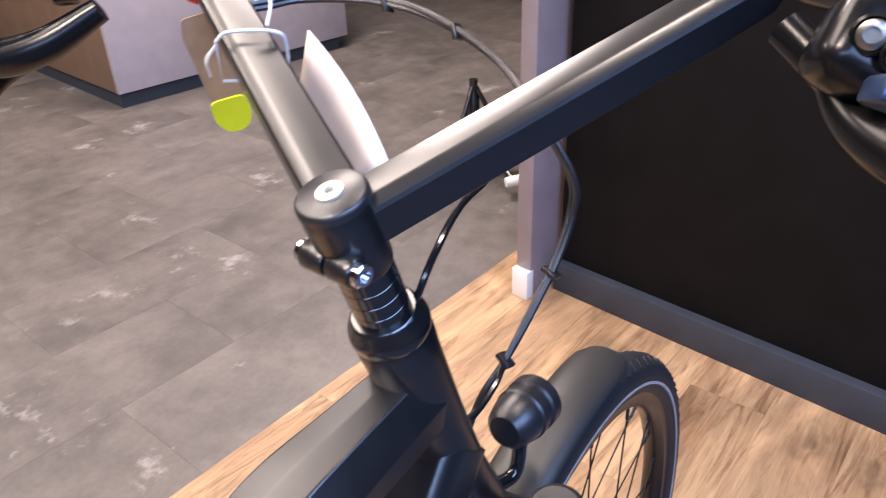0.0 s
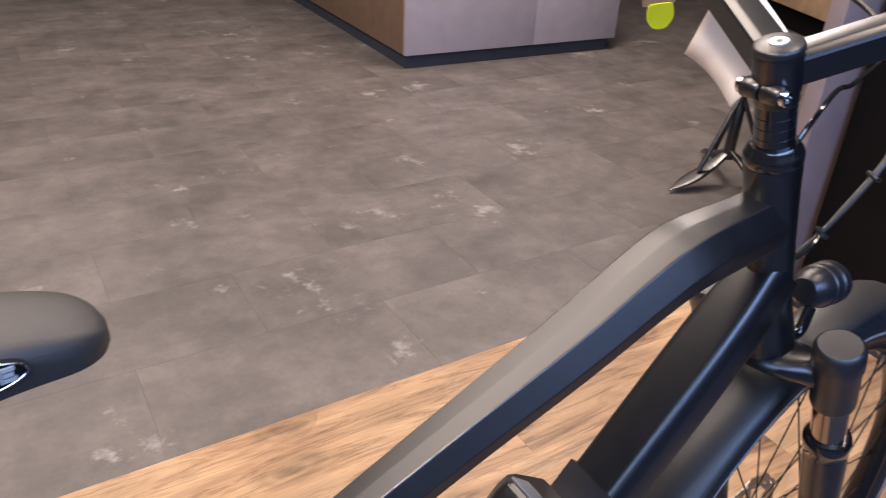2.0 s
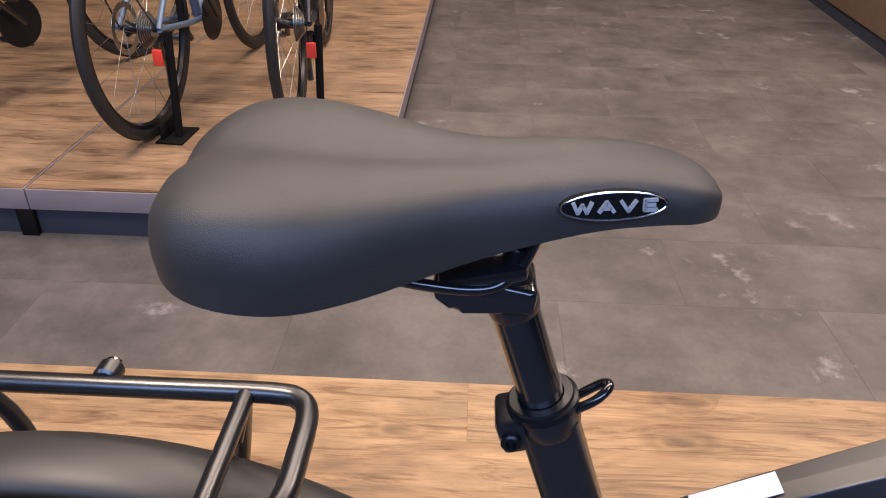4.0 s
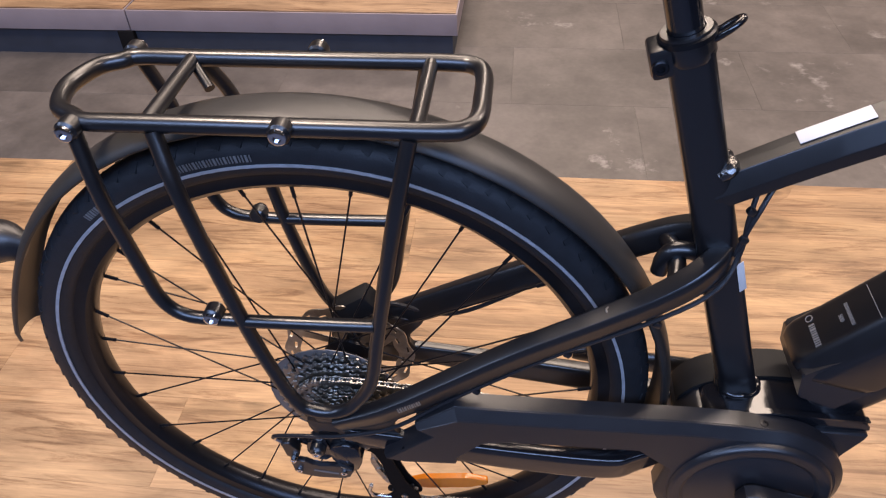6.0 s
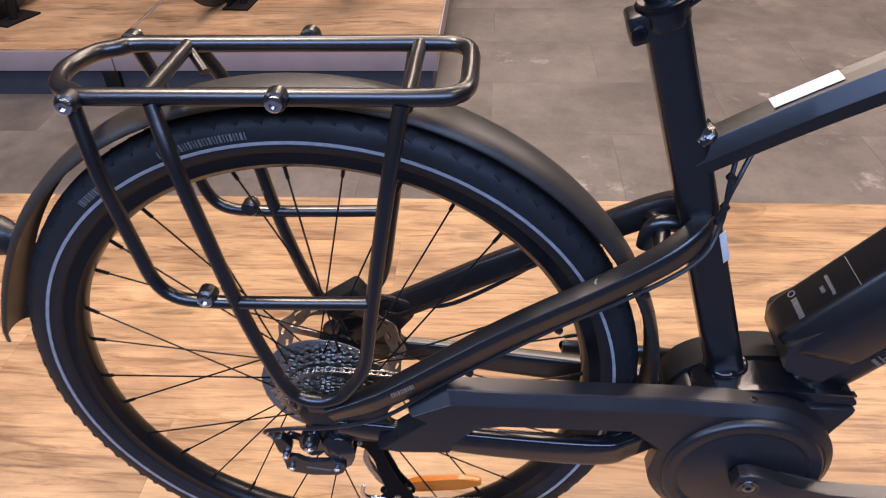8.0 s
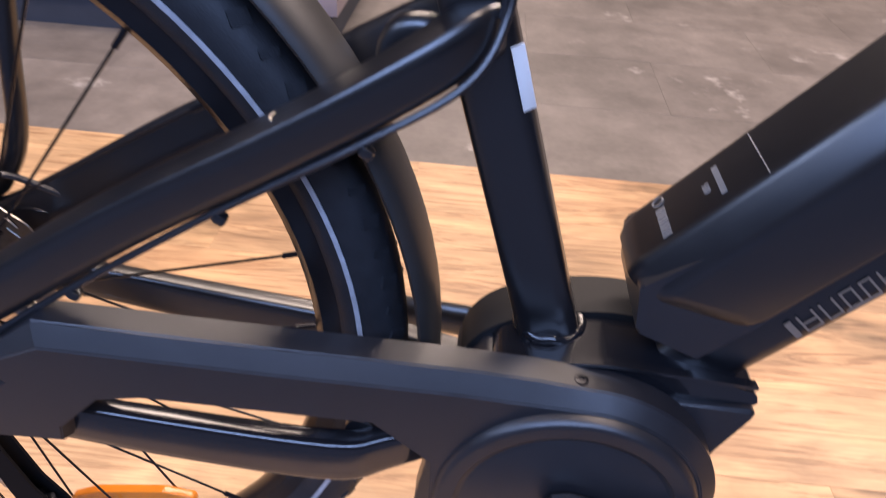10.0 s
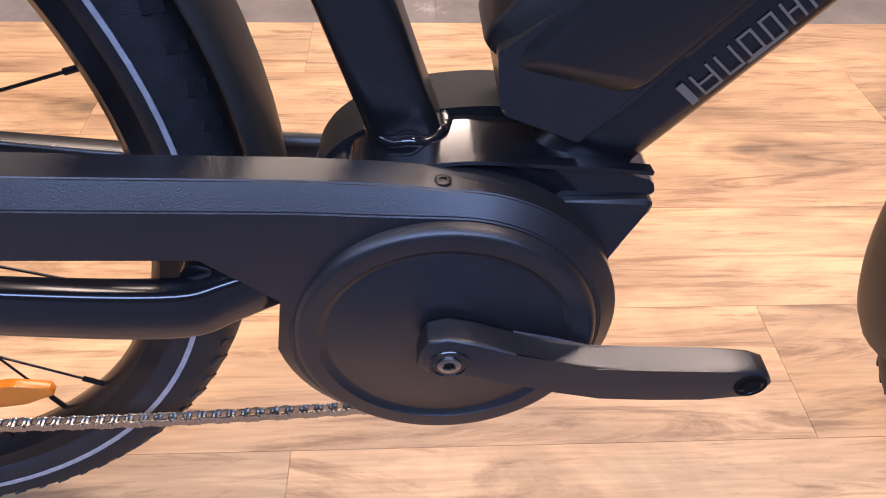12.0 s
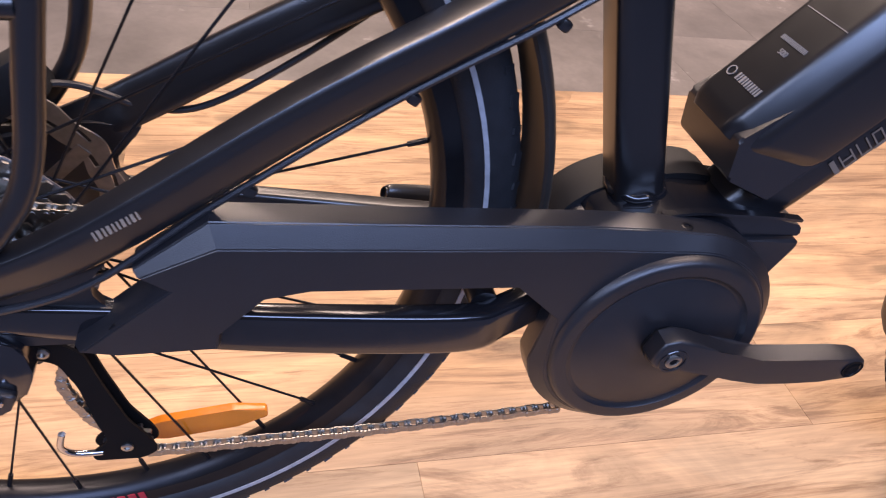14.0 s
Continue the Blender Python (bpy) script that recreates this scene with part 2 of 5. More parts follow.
NAVY = material("navy_plinth", (0.032, 0.039, 0.055), 0.6, 0.0, 0.12, 20)
PANEL = material("matt_black_panel", (0.0085, 0.0078, 0.0080), 0.7, 0.0, 0.15, 8, spec=0.1)
BOUNCE = material("blue_grey_bounce", (0.055, 0.066, 0.098), 0.9, 0.0, 0.25, 60, 0.8, 500)
WALLM = material("hall_wall_paint", (0.13, 0.125, 0.125), 0.8, 0.0, 0.06, 4)
OAK = material("oak_shelf", (0.46, 0.31, 0.19), 0.5, 0.0, 0.15, 10)
WOOD = wood_material("oak_plank", (0.545, 0.352, 0.190), (0.235, 0.125, 0.068))
STAGEWOOD = wood_material("oak_stage", (0.43, 0.285, 0.172), (0.24, 0.14, 0.08), False)
STONE = stone_material("concrete_vinyl", (0.120, 0.106, 0.097))

# ---- mesh helpers ----


def mesh_object(name, bm, mat, parent=None, label="", smooth=38):
    me = bpy.data.meshes.new(name)
    bmesh.ops.recalc_face_normals(bm, faces=bm.faces)
    for f in bm.faces:
        f.smooth = True
    for e in bm.edges:
        if len(e.link_faces) == 2 and e.calc_face_angle() > radians(smooth):
            e.smooth = False
    bm.to_mesh(me)
    bm.free()
    me.materials.append(mat)
    ob = new(name, me)
    ob.parent = parent
    return tagged(ob, label)


def part(name, bm, mat, parent, label="", smooth=38):
    return mesh_object(name, bm, mat, parent, label, smooth)


def thing(name, label, category, group="", kind="", at=(0, 0, 0)):
    ob = new(name)
    ob.location = at
    ob.empty_display_size = 0.05
    return tagged(ob, label, category, group, kind)


def catmull(pts, n):
    pts = [Vector(p) for p in pts]
    if n <= 1 or len(pts) < 3:
        return pts
    ext = [2 * pts[0] - pts[1]] + pts + [2 * pts[-1] - pts[-2]]
    out = []
    for i in range(1, len(ext) - 2):
        a, b, c, d = ext[i - 1:i + 3]
        for k in range(n):
            t = k / n
            out.append(0.5 * (2 * b + (c - a) * t + (2 * a - 5 * b + 4 * c - d) * t * t + (3 * b - a - 3 * c + d) * t ** 3))
    return out + [pts[-1]]


def rounded(poly, r, n=3):
    """A 2D polygon with rounded corners."""
    out, m = [], len(poly)
    for i in range(m):
        p, a, b = Vector(poly[i]), Vector(poly[i - 1]), Vector(poly[(i + 1) % m])
        da, db = (a - p), (b - p)
        k = min(r, da.length * 0.45, db.length * 0.45)
        s, e = p + da.normalized() * k, p + db.normalized() * k
        for j in range(n + 1):
            t = j / n
            out.append((1 - t) ** 2 * s + 2 * t * (1 - t) * p + t * t * e)
    return [tuple(v) for v in out]


def circle(r, n=16):
    return [(r * math.cos(2 * math.pi * i / n), r * math.sin(2 * math.pi * i / n)) for i in range(n)]


def sweep(bm, pts, profile, scales=None, n=6, caps=True, closed=False):
    """A tube: profile (lateral, up) carried along a smooth path; scales: one (lateral, up) factor for each given point."""
    path = catmull(pts, n)
    m = len(path)
    if scales:
        grown = catmull([(a, b, 0) for a, b in scales], n)
    else:
        grown = [Vector((1, 1, 0))] * m
    t0 = (path[1] - path[0]).normalized()
    side = Vector((0, 1, 0))
    if abs(t0.y) > 0.9:
        side = Vector((1, 0, 0))
    rings = []
    for i, p in enumerate(path):
        t = (path[min(i + 1, m - 1)] - path[max(i - 1, 0)]).normalized()
        side = (side - side.dot(t) * t).normalized()
        up = t.cross(side)
        g = grown[i]
        rings.append([bm.verts.new(p + side * (u * g.x) + up * (v * g.y)) for u, v in profile])
    k = len(profile)
    for a, b in zip(rings, rings[1:] + ([rings[0]] if closed else [])):
        for j in range(k):
            bm.faces.new((a[j], a[(j + 1) % k], b[(j + 1) % k], b[j]))
    if caps and not closed:
        bm.faces.new(rings[0])
        bm.faces.new(rings[-1][::-1])
    return bm


def tube(pts, r, n=6, sides=14, scales=None):
    return sweep(bmesh.new(), pts, circle(r, sides), scales, n)


def lathe(bm, profile, centre=(0, 0, 0), axis=(0, 1, 0), steps=48, a0=0.0, a1=360.0):
    """Turn (radius, height along the axis) points round the axis."""
    ax = Vector(axis).normalized()
    ref = Vector((0, 0, 1)) if abs(ax.z) < 0.9 else Vector((1, 0, 0))
    u = (ref - ref.dot(ax) * ax).normalized()
    w = u.cross(ax)
    full = abs(a1 - a0) > 359.9
    rings = []
    for i in range(steps if full else steps + 1):
        a = radians(a0 + (a1 - a0) * i / steps)
        d = u * math.cos(a) + w * math.sin(a)
        rings.append([bm.verts.new(Vector(centre) + d * r + ax * h) for r, h in profile])
    pairs = list(zip(rings, rings[1:])) + ([(rings[-1], rings[0])] if full else [])
    for a, b in pairs:
        for j in range(len(profile) - 1):
            if profile[j][0] < 1e-6 and profile[j + 1][0] < 1e-6:
                continue
            bm.faces.new((a[j], a[j + 1], b[j + 1], b[j]))
    bmesh.ops.remove_doubles(bm, verts=bm.verts, dist=1e-6)
    return bm


def disc(r, h, centre, axis, bevel=0.001, steps=28):
    return lathe(bmesh.new(), [(0, -h / 2), (r - bevel, -h / 2), (r, -h / 2 + bevel), (r, h / 2 - bevel), (r - bevel, h / 2), (0, h / 2)], centre, axis, steps)


def slab(outline, y0, y1, bevel=0.0, segs=2, into=None):
    """An outline in the xz plane, given thickness along y."""
    bm = into or bmesh.new()
    a = [bm.verts.new((x, y0, z)) for x, z in outline]
    b = [bm.verts.new((x, y1, z)) for x, z in outline]
    n = len(a)
    faces = [bm.faces.new(a), bm.faces.new(b[::-1])]
    for i in range(n):
        bm.faces.new((a[i], b[i], b[(i + 1) % n], a[(i + 1) % n]))
    if bevel:
        es = {e for f in faces for e in f.edges}
        bmesh.ops.bevel(bm, geom=list(es), offset=bevel, segments=segs, profile=0.5, affect="EDGES")
    return bm


def block(sx, sy, sz, bevel=0.003, m=None, segs=2):
    bm = bmesh.new()
    bmesh.ops.create_cube(bm, size=1)
    bmesh.ops.scale(bm, vec=(sx, sy, sz), verts=bm.verts)
    if bevel:
        bmesh.ops.bevel(bm, geom=list(bm.edges), offset=bevel, segments=segs, profile=0.5, affect="EDGES")
    if m is not None:
        bmesh.ops.transform(bm, matrix=m, verts=bm.verts)
    return bm


def bolt(r, h, centre, axis):
    """A socket-head bolt with a hexagon recess."""
    bm = lathe(bmesh.new(), [(0, -h), (r, -h), (r, h * 0.4), (r * 0.82, h * 0.6), (r * 0.5, h * 0.6), (r * 0.5, h * 0.05), (0, h * 0.05)], centre, axis, 18)
    return bm


def writing(name, text, size, m, mat, parent, label="", depth=0.0004):
    cu = bpy.data.curves.new(name, "FONT")
    cu.body, cu.size, cu.extrude = text, size, depth
    cu.align_x, cu.align_y = "CENTER", "CENTER"
    tmp = bpy.data.objects.new(name, cu)
    scene.collection.objects.link(tmp)
    bpy.context.view_layer.update()
    deps = bpy.context.evaluated_depsgraph_get()
    me = bpy.data.meshes.new_from_object(tmp.evaluated_get(deps), depsgraph=deps)
    bpy.data.objects.remove(tmp)
    me.transform(m)
    me.materials.clear()
    me.materials.append(mat)
    ob = new(name, me)
    ob.parent = parent
    return tagged(ob, label)


def glyph_bars(name, widths, size, m, mat, parent, label="", slant=0.0, gap=0.22, hollow=()):
    """A row of plain bars that stands for a printed mark."""
    total = sum(widths) * size + gap * size * (len(widths) - 1)
    bm = bmesh.new()
    x = -total / 2
    for i, wd in enumerate(widths):
        ww = wd * size
        rects = [(x, -0.5 * size, x + ww, 0.5 * size)]
        if hollow and ww > 0.45 * size:
            th = 0.09 * size
            h = 0.5 * size
            mid = [(x + th, h - th, x + ww - th, h), (x + th, -h, x + ww - th, -h + th), (x + th, -th / 2, x + ww - th, th / 2)]
            keep = ((0,), (0, 1), (1,), (1, 2), (0, 2), (2,))[(i * 5 + len(widths)) % 6]
            rects = [(x, -h, x + th, h), (x + ww - th, -h, x + ww, h)] + [mid[k] for k in keep]
        for x0, z0, x1, z1 in rects:
            vs = [bm.verts.new((px + slant * pz, pz, h)) for h in (0, 0.0005) for px, pz in ((x0, z0), (x1, z0), (x1, z1), (x0, z1))]
            bm.faces.new(vs[4:])
            for k in range(4):
                bm.faces.new((vs[k], vs[(k + 1) % 4], vs[4 + (k + 1) % 4], vs[4 + k]))
        x += ww + gap * size
    bmesh.ops.transform(bm, matrix=m, verts=bm.verts)
    return tagged(part(name, bm, mat, parent, label), kind="stuff")


def facing(origin, right, up):
    """A frame whose x runs along right and whose y runs near up."""
    r = Vector(right).normalized()
    n = r.cross(Vector(up)).normalized()
    u = n.cross(r)
    m = Matrix((r, u, n)).transposed().to_4x4()
    m.translation = Vector(origin)
    return m


# ---- the setting ----
EDGE = 0.909
floor = tagged(mesh_object("floor", slab([(-6, -0.05), (8, -0.05), (8, -0.004), (-6, -0.004)], EDGE, 9.0), STONE), "grey concrete-look vinyl floor with pale scuffs", "floor", kind="structure")
deck = tagged(mesh_object("floor_wood", slab([(-6, -0.05), (8, -0.05), (8, -0.003), (-6, -0.003)], -0.302, EDGE), BROWN), "honey oak laminate plank floor", "floor", kind="structure")
# out-of-view floor, added so black side faces reflect blue-grey instead of oak
tagged(mesh_object("floor_bounce", slab([(-6, -0.05), (8, -0.05), (8, -0.002), (-6, -0.002)], -5.0, -0.302), BOUNCE), "unseen blue-grey floor added to tint reflections in the bicycle", "floor", kind="structure")
for nm, sx, sy, sz, at in (("wall_north", 14.2, 0.1, 3.6, (1, 9.05, 1.75)), ("wall_south", 14.2, 0.1, 3.6, (1, -5.05, 1.75)), ("wall_west", 0.1, 14.0, 3.6, (-6.05, 2, 1.75)), ("wall_east", 0.1, 14.0, 3.6, (8.05, 2, 1.75))):
    tagged(mesh_object(nm, block(sx, sy, sz, 0, pose(*at)), WALLM), "plain grey exhibition hall wall", "wall", kind="structure")
tagged(mesh_object("ceiling", block(14.2, 14.2, 0.1, 0, pose(1, 2, 3.6)), WALLM), "plain grey hall ceiling", "ceiling", kind="structure")

# ---- the electric bicycle ----
bike = thing("electric_bicycle", "matt black electric bicycle with rack standing on oak floor", "bicycle")
AX = (0.005, 0.0, 0.3565)          # rear axle
FX = (1.118, 0.0, 0.3565)        # front axle
HEAD = Vector((0.860, 0, 1.037))  # top of the steerer
DOWN = Vector((math.cos(radians(71.5)), 0, -math.sin(radians(71.5))))
AHEAD = Vector((-DOWN.z, 0, DOWN.x))


def on_axis(d, ahead=0.0, y=0.0):
    return HEAD + DOWN * d + AHEAD * ahead + Vector((0, y, 0))


def wheel(name, c, parent, label, rot0=0.0, disc_r=0.08):
    w = thing(name, label, "")
    w.parent = parent
    tyre = [(0.314, -0.0175), (0.320, -0.0205), (0.332, -0.0225), (0.343, -0.0215), (0.350, -0.0165), (0.3545, -0.008), (0.356, 0), (0.3545, 0.008), (0.350, 0.0165), (0.343, 0.0215), (0.332, 0.0225), (0.320, 0.0205), (0.314, 0.0175), (0.311, 0.012), (0.311, -0.012), (0.314, -0.0175)]
    t = part("tyre", lathe(bmesh.new(), tyre, c, (0, 1, 0), 120), RUBBER, w, "black rubber tyre with grey reflective line")
    for s in (-1, 1):
        prof = [(0.3252, s * 0.0217), (0.3252, s * 0.0226), (0.3270, s * 0.0230), (0.3286, s * 0.0230), (0.3286, s * 0.0222)]
        part("reflective_line", lathe(bmesh.new(), prof, c, (0, 1, 0), 120), STRIPE, t, "pale grey reflective line")
    bm = bmesh.new()
    for i in range(96):
        a = 2 * math.pi * i / 96
        for s in (-1, 1):
            b0 = len(bm.verts)
            m = pose(*c) @ Matrix.Rotation(a + (0.03 if s > 0 else 0), 4, "Y") @ pose(0, s * 0.0150, 0.3494, s * -38, 0, 0)
            r = bmesh.ops.create_cube(bm, size=1)["verts"]
            bmesh.ops.scale(bm, vec=(0.0085 if i % 2 else 0.005, 0.012, 0.0030), verts=r)
            bmesh.ops.rotate(bm, cent=(0, 0, 0), matrix=Matrix.Rotation(s * 0.4, 3, "Z"), verts=r)
            bmesh.ops.transform(bm, matrix=m, verts=r)
    tagged(part("tread_block", bm, RUBBER, t, "black tread blocks along the shoulders"), kind="stuff")
    rim = [(0.3135, -0.0155), (0.3115, -0.0145), (0.300, -0.0145), (0.294, -0.0095), (0.2915, 0), (0.294, 0.0095), (0.300, 0.0145), (0.3115, 0.0145), (0.3135, 0.0155), (0.310, 0.011), (0.310, -0.011), (0.3135, -0.0155)]
    part("rim", lathe(bmesh.new(), rim, c, (0, 1, 0), 120), ALLOY_B, w, "black aluminium rim")
    hub = [(0, -0.060), (0.009, -0.060), (0.009, -0.045), (0.018, -0.040), (0.030, -0.034), (0.030, -0.030), (0.019, -0.024), (0.017, 0), (0.019, 0.026), (0.031, 0.030), (0.031, 0.034), (0.020, 0.038), (0.009, 0.045), (0.009, 0.060), (0, 0.060)]
    part("hub", lathe(bmesh.new(), hub, c, (0, 1, 0), 32), ALLOY_B, w)
    for i in range(32):
        a = rot0 + 2 * math.pi * i / 32
        s = -1 if i % 2 else 1
        lead = (1 if (i // 2) % 2 else -1) * radians(62)
        d = Vector((math.sin(a), 0, math.cos(a)))
        h = Vector((math.sin(a + lead), 0, math.cos(a + lead)))
        p, q = Vector(c) + h * 0.0285 + Vector((0, s * 0.032, 0)), Vector(c) + d * 0.2935 + Vector((0, s * 0.003, 0))
        sp = part("spoke", sweep(bmesh.new(), [p, q], circle(0.00105, 6), n=1), ALLOY_B, w)
        e = (p - q).normalized()
        part("nipple", sweep(bmesh.new(), [q, q + e * 0.016], circle(0.0021, 8), n=1), ALLOY_B, sp)
    if disc_r:
        y = 0.040
        bm = bmesh.new()
        n = 120
        radii = (disc_r, disc_r - 0.004, disc_r - 0.007, disc_r - 0.011, disc_r - 0.0145, disc_r - 0.019)
        rows = []
        for k, r in enumerate(radii):
            wave = 0.0022 if k == 0 else (0.0015 if k == 5 else 0.0)
            rows.append([bm.verts.new((c[0] + (r + wave * math.cos(12 * 2 * math.pi * i / n)) * math.cos(2 * math.pi * i / n), y, c[2] + (r + wave * math.cos(12 * 2 * math.pi * i / n)) * math.sin(2 * math.pi * i / n))) for i in range(n)])
        for k in range(5):
            for i in range(n):
                if (k == 1 and i % 10 in (1, 2, 3)) or (k == 3 and i % 10 in (6, 7, 8)):
                    continue
                bm.faces.new((rows[k][i], rows[k][(i + 1) % n], rows[k + 1][(i + 1) % n], rows[k + 1][i]))
        pushed = bmesh.ops.extrude_face_region(bm, geom=list(bm.faces), use_keep_orig=True)["geom"]
        bmesh.ops.translate(bm, vec=(0, 0.0018, 0), verts=[g for g in pushed if isinstance(g, bmesh.types.BMVert)])
        bmesh.ops.recalc_face_normals(bm, faces=list(bm.faces))
        arms = []
        for k in range(6):
            a = 2 * math.pi * k / 6
            p = Vector((c[0] + 0.022 * math.cos(a), y, c[2] + 0.022 * math.sin(a)))
            q = Vector((c[0] + (disc_r - 0.012) * math.cos(a + 0.55), y, c[2] + (disc_r - 0.012) * math.sin(a + 0.55)))
            arms.append(sweep(bmesh.new(), [p, q], [(-0.0009, -0.005), (0.0009, -0.005), (0.0009, 0.005), (-0.0009, 0.005)], n=1))
        rotor = part("brake_disc", bm, STEEL, w, "drilled steel brake disc")
        for arm_mesh in arms:
            part("disc_arm", arm_mesh, STEEL, rotor)
    return w


rear = wheel("rear_wheel", AX, bike, "rear wheel with black rim and thin black spokes", 0.150, 0.080)
front = wheel("front_wheel", FX, bike, "front wheel with black rim and thin black spokes", 0.0, 0.080)


def guard(name, c, a0, a1, r, label, flare=0.0):
    """A mudguard: a curved shell round a wheel, angles from straight up, forwards positive."""
    bm = bmesh.new()
    prof = [(-0.0285, -0.006), (-0.0275, -0.003), (-0.022, 0.001), (-0.013, 0.004), (0, 0.005), (0.013, 0.004), (0.022, 0.001), (0.0275, -0.003), (0.0285, -0.006)]
    prof = prof + [(u * 0.93, v - 0.0022) for u, v in prof[::-1]]
    rings = []
    n = 56
    for i in range(n + 1):
        f = i / n
        a = radians(a0 + (a1 - a0) * f)
        d = Vector((math.sin(a), 0, math.cos(a)))
        rr = r + flare * max(0, (0.12 - f) / 0.12) ** 2
        end = min(1.0, (f + 0.004) / 0.03, (1.004 - f) / 0.03)
        k = 0.55 + 0.45 * math.sqrt(max(0.0, 1 - (1 - end) ** 2))
        rings.append([bm.verts.new(Vector(c) + d * (rr + v) + Vector((0, u * k, 0))) for u, v in prof])
    k = len(prof)
    for a, b in zip(rings, rings[1:]):
        for j in range(k):
            bm.faces.new((a[j], a[(j + 1) % k], b[(j + 1) % k], b[j]))
    bm.faces.new(rings[0])
    bm.faces.new(rings[-1][::-1])
    return part(name, bm, GUARD, bike, label, 60)


guard("rear_mudguard", AX, -81, 99, 0.374, "matt black rear mudguard", 0.010)
front_guard = guard("front_mudguard", (FX[0] + 0.008, FX[1], FX[2]), -110, 13, 0.374, "matt black front mudguard", -0.006)

# frame tubes
HEX = rounded([(-0.5, 0.02), (-0.3, 0.475), (0.0, 0.505), (0.3, 0.475), (0.5, 0.02), (0.44, -0.38), (0.26, -0.5), (-0.26, -0.5), (-0.44, -0.38)], 0.02, 2)
BOXY = rounded([(-0.38, 0.5), (0.38, 0.5), (0.5, 0.3), (0.5, -0.3), (0.38, -0.5), (-0.38, -0.5), (-0.5, -0.3), (-0.5, 0.3)], 0.1, 3)
fr = thing("frame", "matt black aluminium frame", "")
fr.parent = bike
TOPLINE = [(0.365, 0.674), (0.46, 0.727), (0.585, 0.791), (0.69, 0.843), (0.755, 0.880), (0.798, 0.900), (0.848, 0.908), (0.905, 0.915)]
TH = [0.034, 0.034, 0.035, 0.037, 0.041, 0.045, 0.049, 0.050]
TW = [0.037, 0.041, 0.048, 0.057, 0.061, 0.061, 0.052, 0.044]
pts = []
for i, (x, z) in enumerate(TOPLINE):
    a, b = TOPLINE[max(i - 1, 0)], TOPLINE[min(i + 1, len(TOPLINE) - 1)]
    t = Vector((b[0] - a[0], 0, b[1] - a[1])).normalized()
    n = Vector((-t.z, 0, t.x))
    pts.append(Vector((x, 0, z)) - n * TH[i] * 0.5)
part("top_tube", sweep(bmesh.new(), pts, HEX, list(zip(TW, TH)), 8), FRAMEPAINT, fr, "faceted matt black top tube", 9)
part("down_tube", sweep(bmesh.new(), [(0.543, 0, 0.374), (0.598, 0, 0.438), (0.757, 0, 0.624), (0.878, 0, 0.768), (0.933, 0, 0.834)], BOXY, [(0.052, 0.050), (0.056, 0.05), (0.058, 0.05), (0.056, 0.05), (0.044, 0.05)], 6), BLACK, fr, "matt black down tube", 24)
part("seat_tube", sweep(bmesh.new(), [(0.467, 0, 0.352), (0.404, 0, 0.552), (0.329, 0, 0.790)], BOXY, [(0.036, 0.040), (0.036, 0.038), (0.034, 0.036)], 6), BLACK, fr, "", 24)
part("head_tube", lathe(bmesh.new(), [(0.010, 0.098), (0.0215, 0.098), (0.0225, 0.101), (0.0218, 0.12), (0.0210, 0.18), (0.0220, 0.25), (0.0265, 0.295), (0.0270, 0.306), (0.010, 0.306)], HEAD, DOWN, 40), BLACK, fr)
for s, nm in ((-1, "right"), (1, "left")):
    part("seat_stay", sweep(bmesh.new(), [(0.396, s * 0.012, 0.592), (0.386, s * 0.024, 0.590), (0.366, s * 0.036, 0.578), (0.335, s * 0.044, 0.559), (0.29, s * 0.049, 0.5325), (0.20, s * 0.058, 0.481), (0.085, s * 0.072, 0.407), (0.018, s * 0.076, 0.374)], BOXY, [(0.022, 0.028), (0.023, 0.029), (0.023, 0.029), (0.022, 0.029), (0.022, 0.029), (0.022, 0.031), (0.020, 0.032), (0.015, 0.028)], 6), BLACK, fr, "", 24)
    part("chain_stay", sweep(bmesh.new(), [(0.02, s * 0.066, 0.342), (0.09, s * 0.067, 0.334), (0.20, s * 0.066, 0.3195), (0.315, s * 0.062, 0.308), (0.352, s * 0.052, 0.310), (0.405, s * 0.030, 0.318)], rounded([(-0.5, 0.5), (0.5, 0.5), (0.5, -0.5), (-0.5, -0.5)], 0.25, 4), [(0.012, 0.022), (0.014, 0.030), (0.017, 0.036), (0.019, 0.038), (0.019, 0.034), (0.02, 0.03)], 6), GLOSS if s < 0 else BLACK, fr, "glossy black chain stay")
    bm = slab(rounded([(-0.022, 0.372), (0.002, 0.385), (0.06, 0.400), (0.10, 0.398), (0.088, 0.384), (0.074, 0.365), (0.086, 0.345), (0.11, 0.332), (0.10, 0.318), (0.03, 0.318), (0.0, 0.330), (-0.02, 0.345)], 0.008), s * 0.061, s * 0.069, 0.0015)
    part("dropout", bm, BLACK, fr)
part("stay_bridge", tube([(0.352, -0.040, 0.570), (0.358, 0.0, 0.575), (0.352, 0.040, 0.570)], 0.0085), BLACK, fr)
part("mudguard_peg", tube([(0.388, 0, 0.578), (0.368, 0, 0.584), (0.354, 0, 0.584), (0.346, 0, 0.574), (0.344, 0, 0.556)], 0.0085, 5, 14), BLACK, fr, "bent black tube that holds the mudguard")
part("stay_bridge", tube([(0.335, -0.05, 0.32), (0.335, 0.05, 0.32)], 0.011), BLACK, fr)
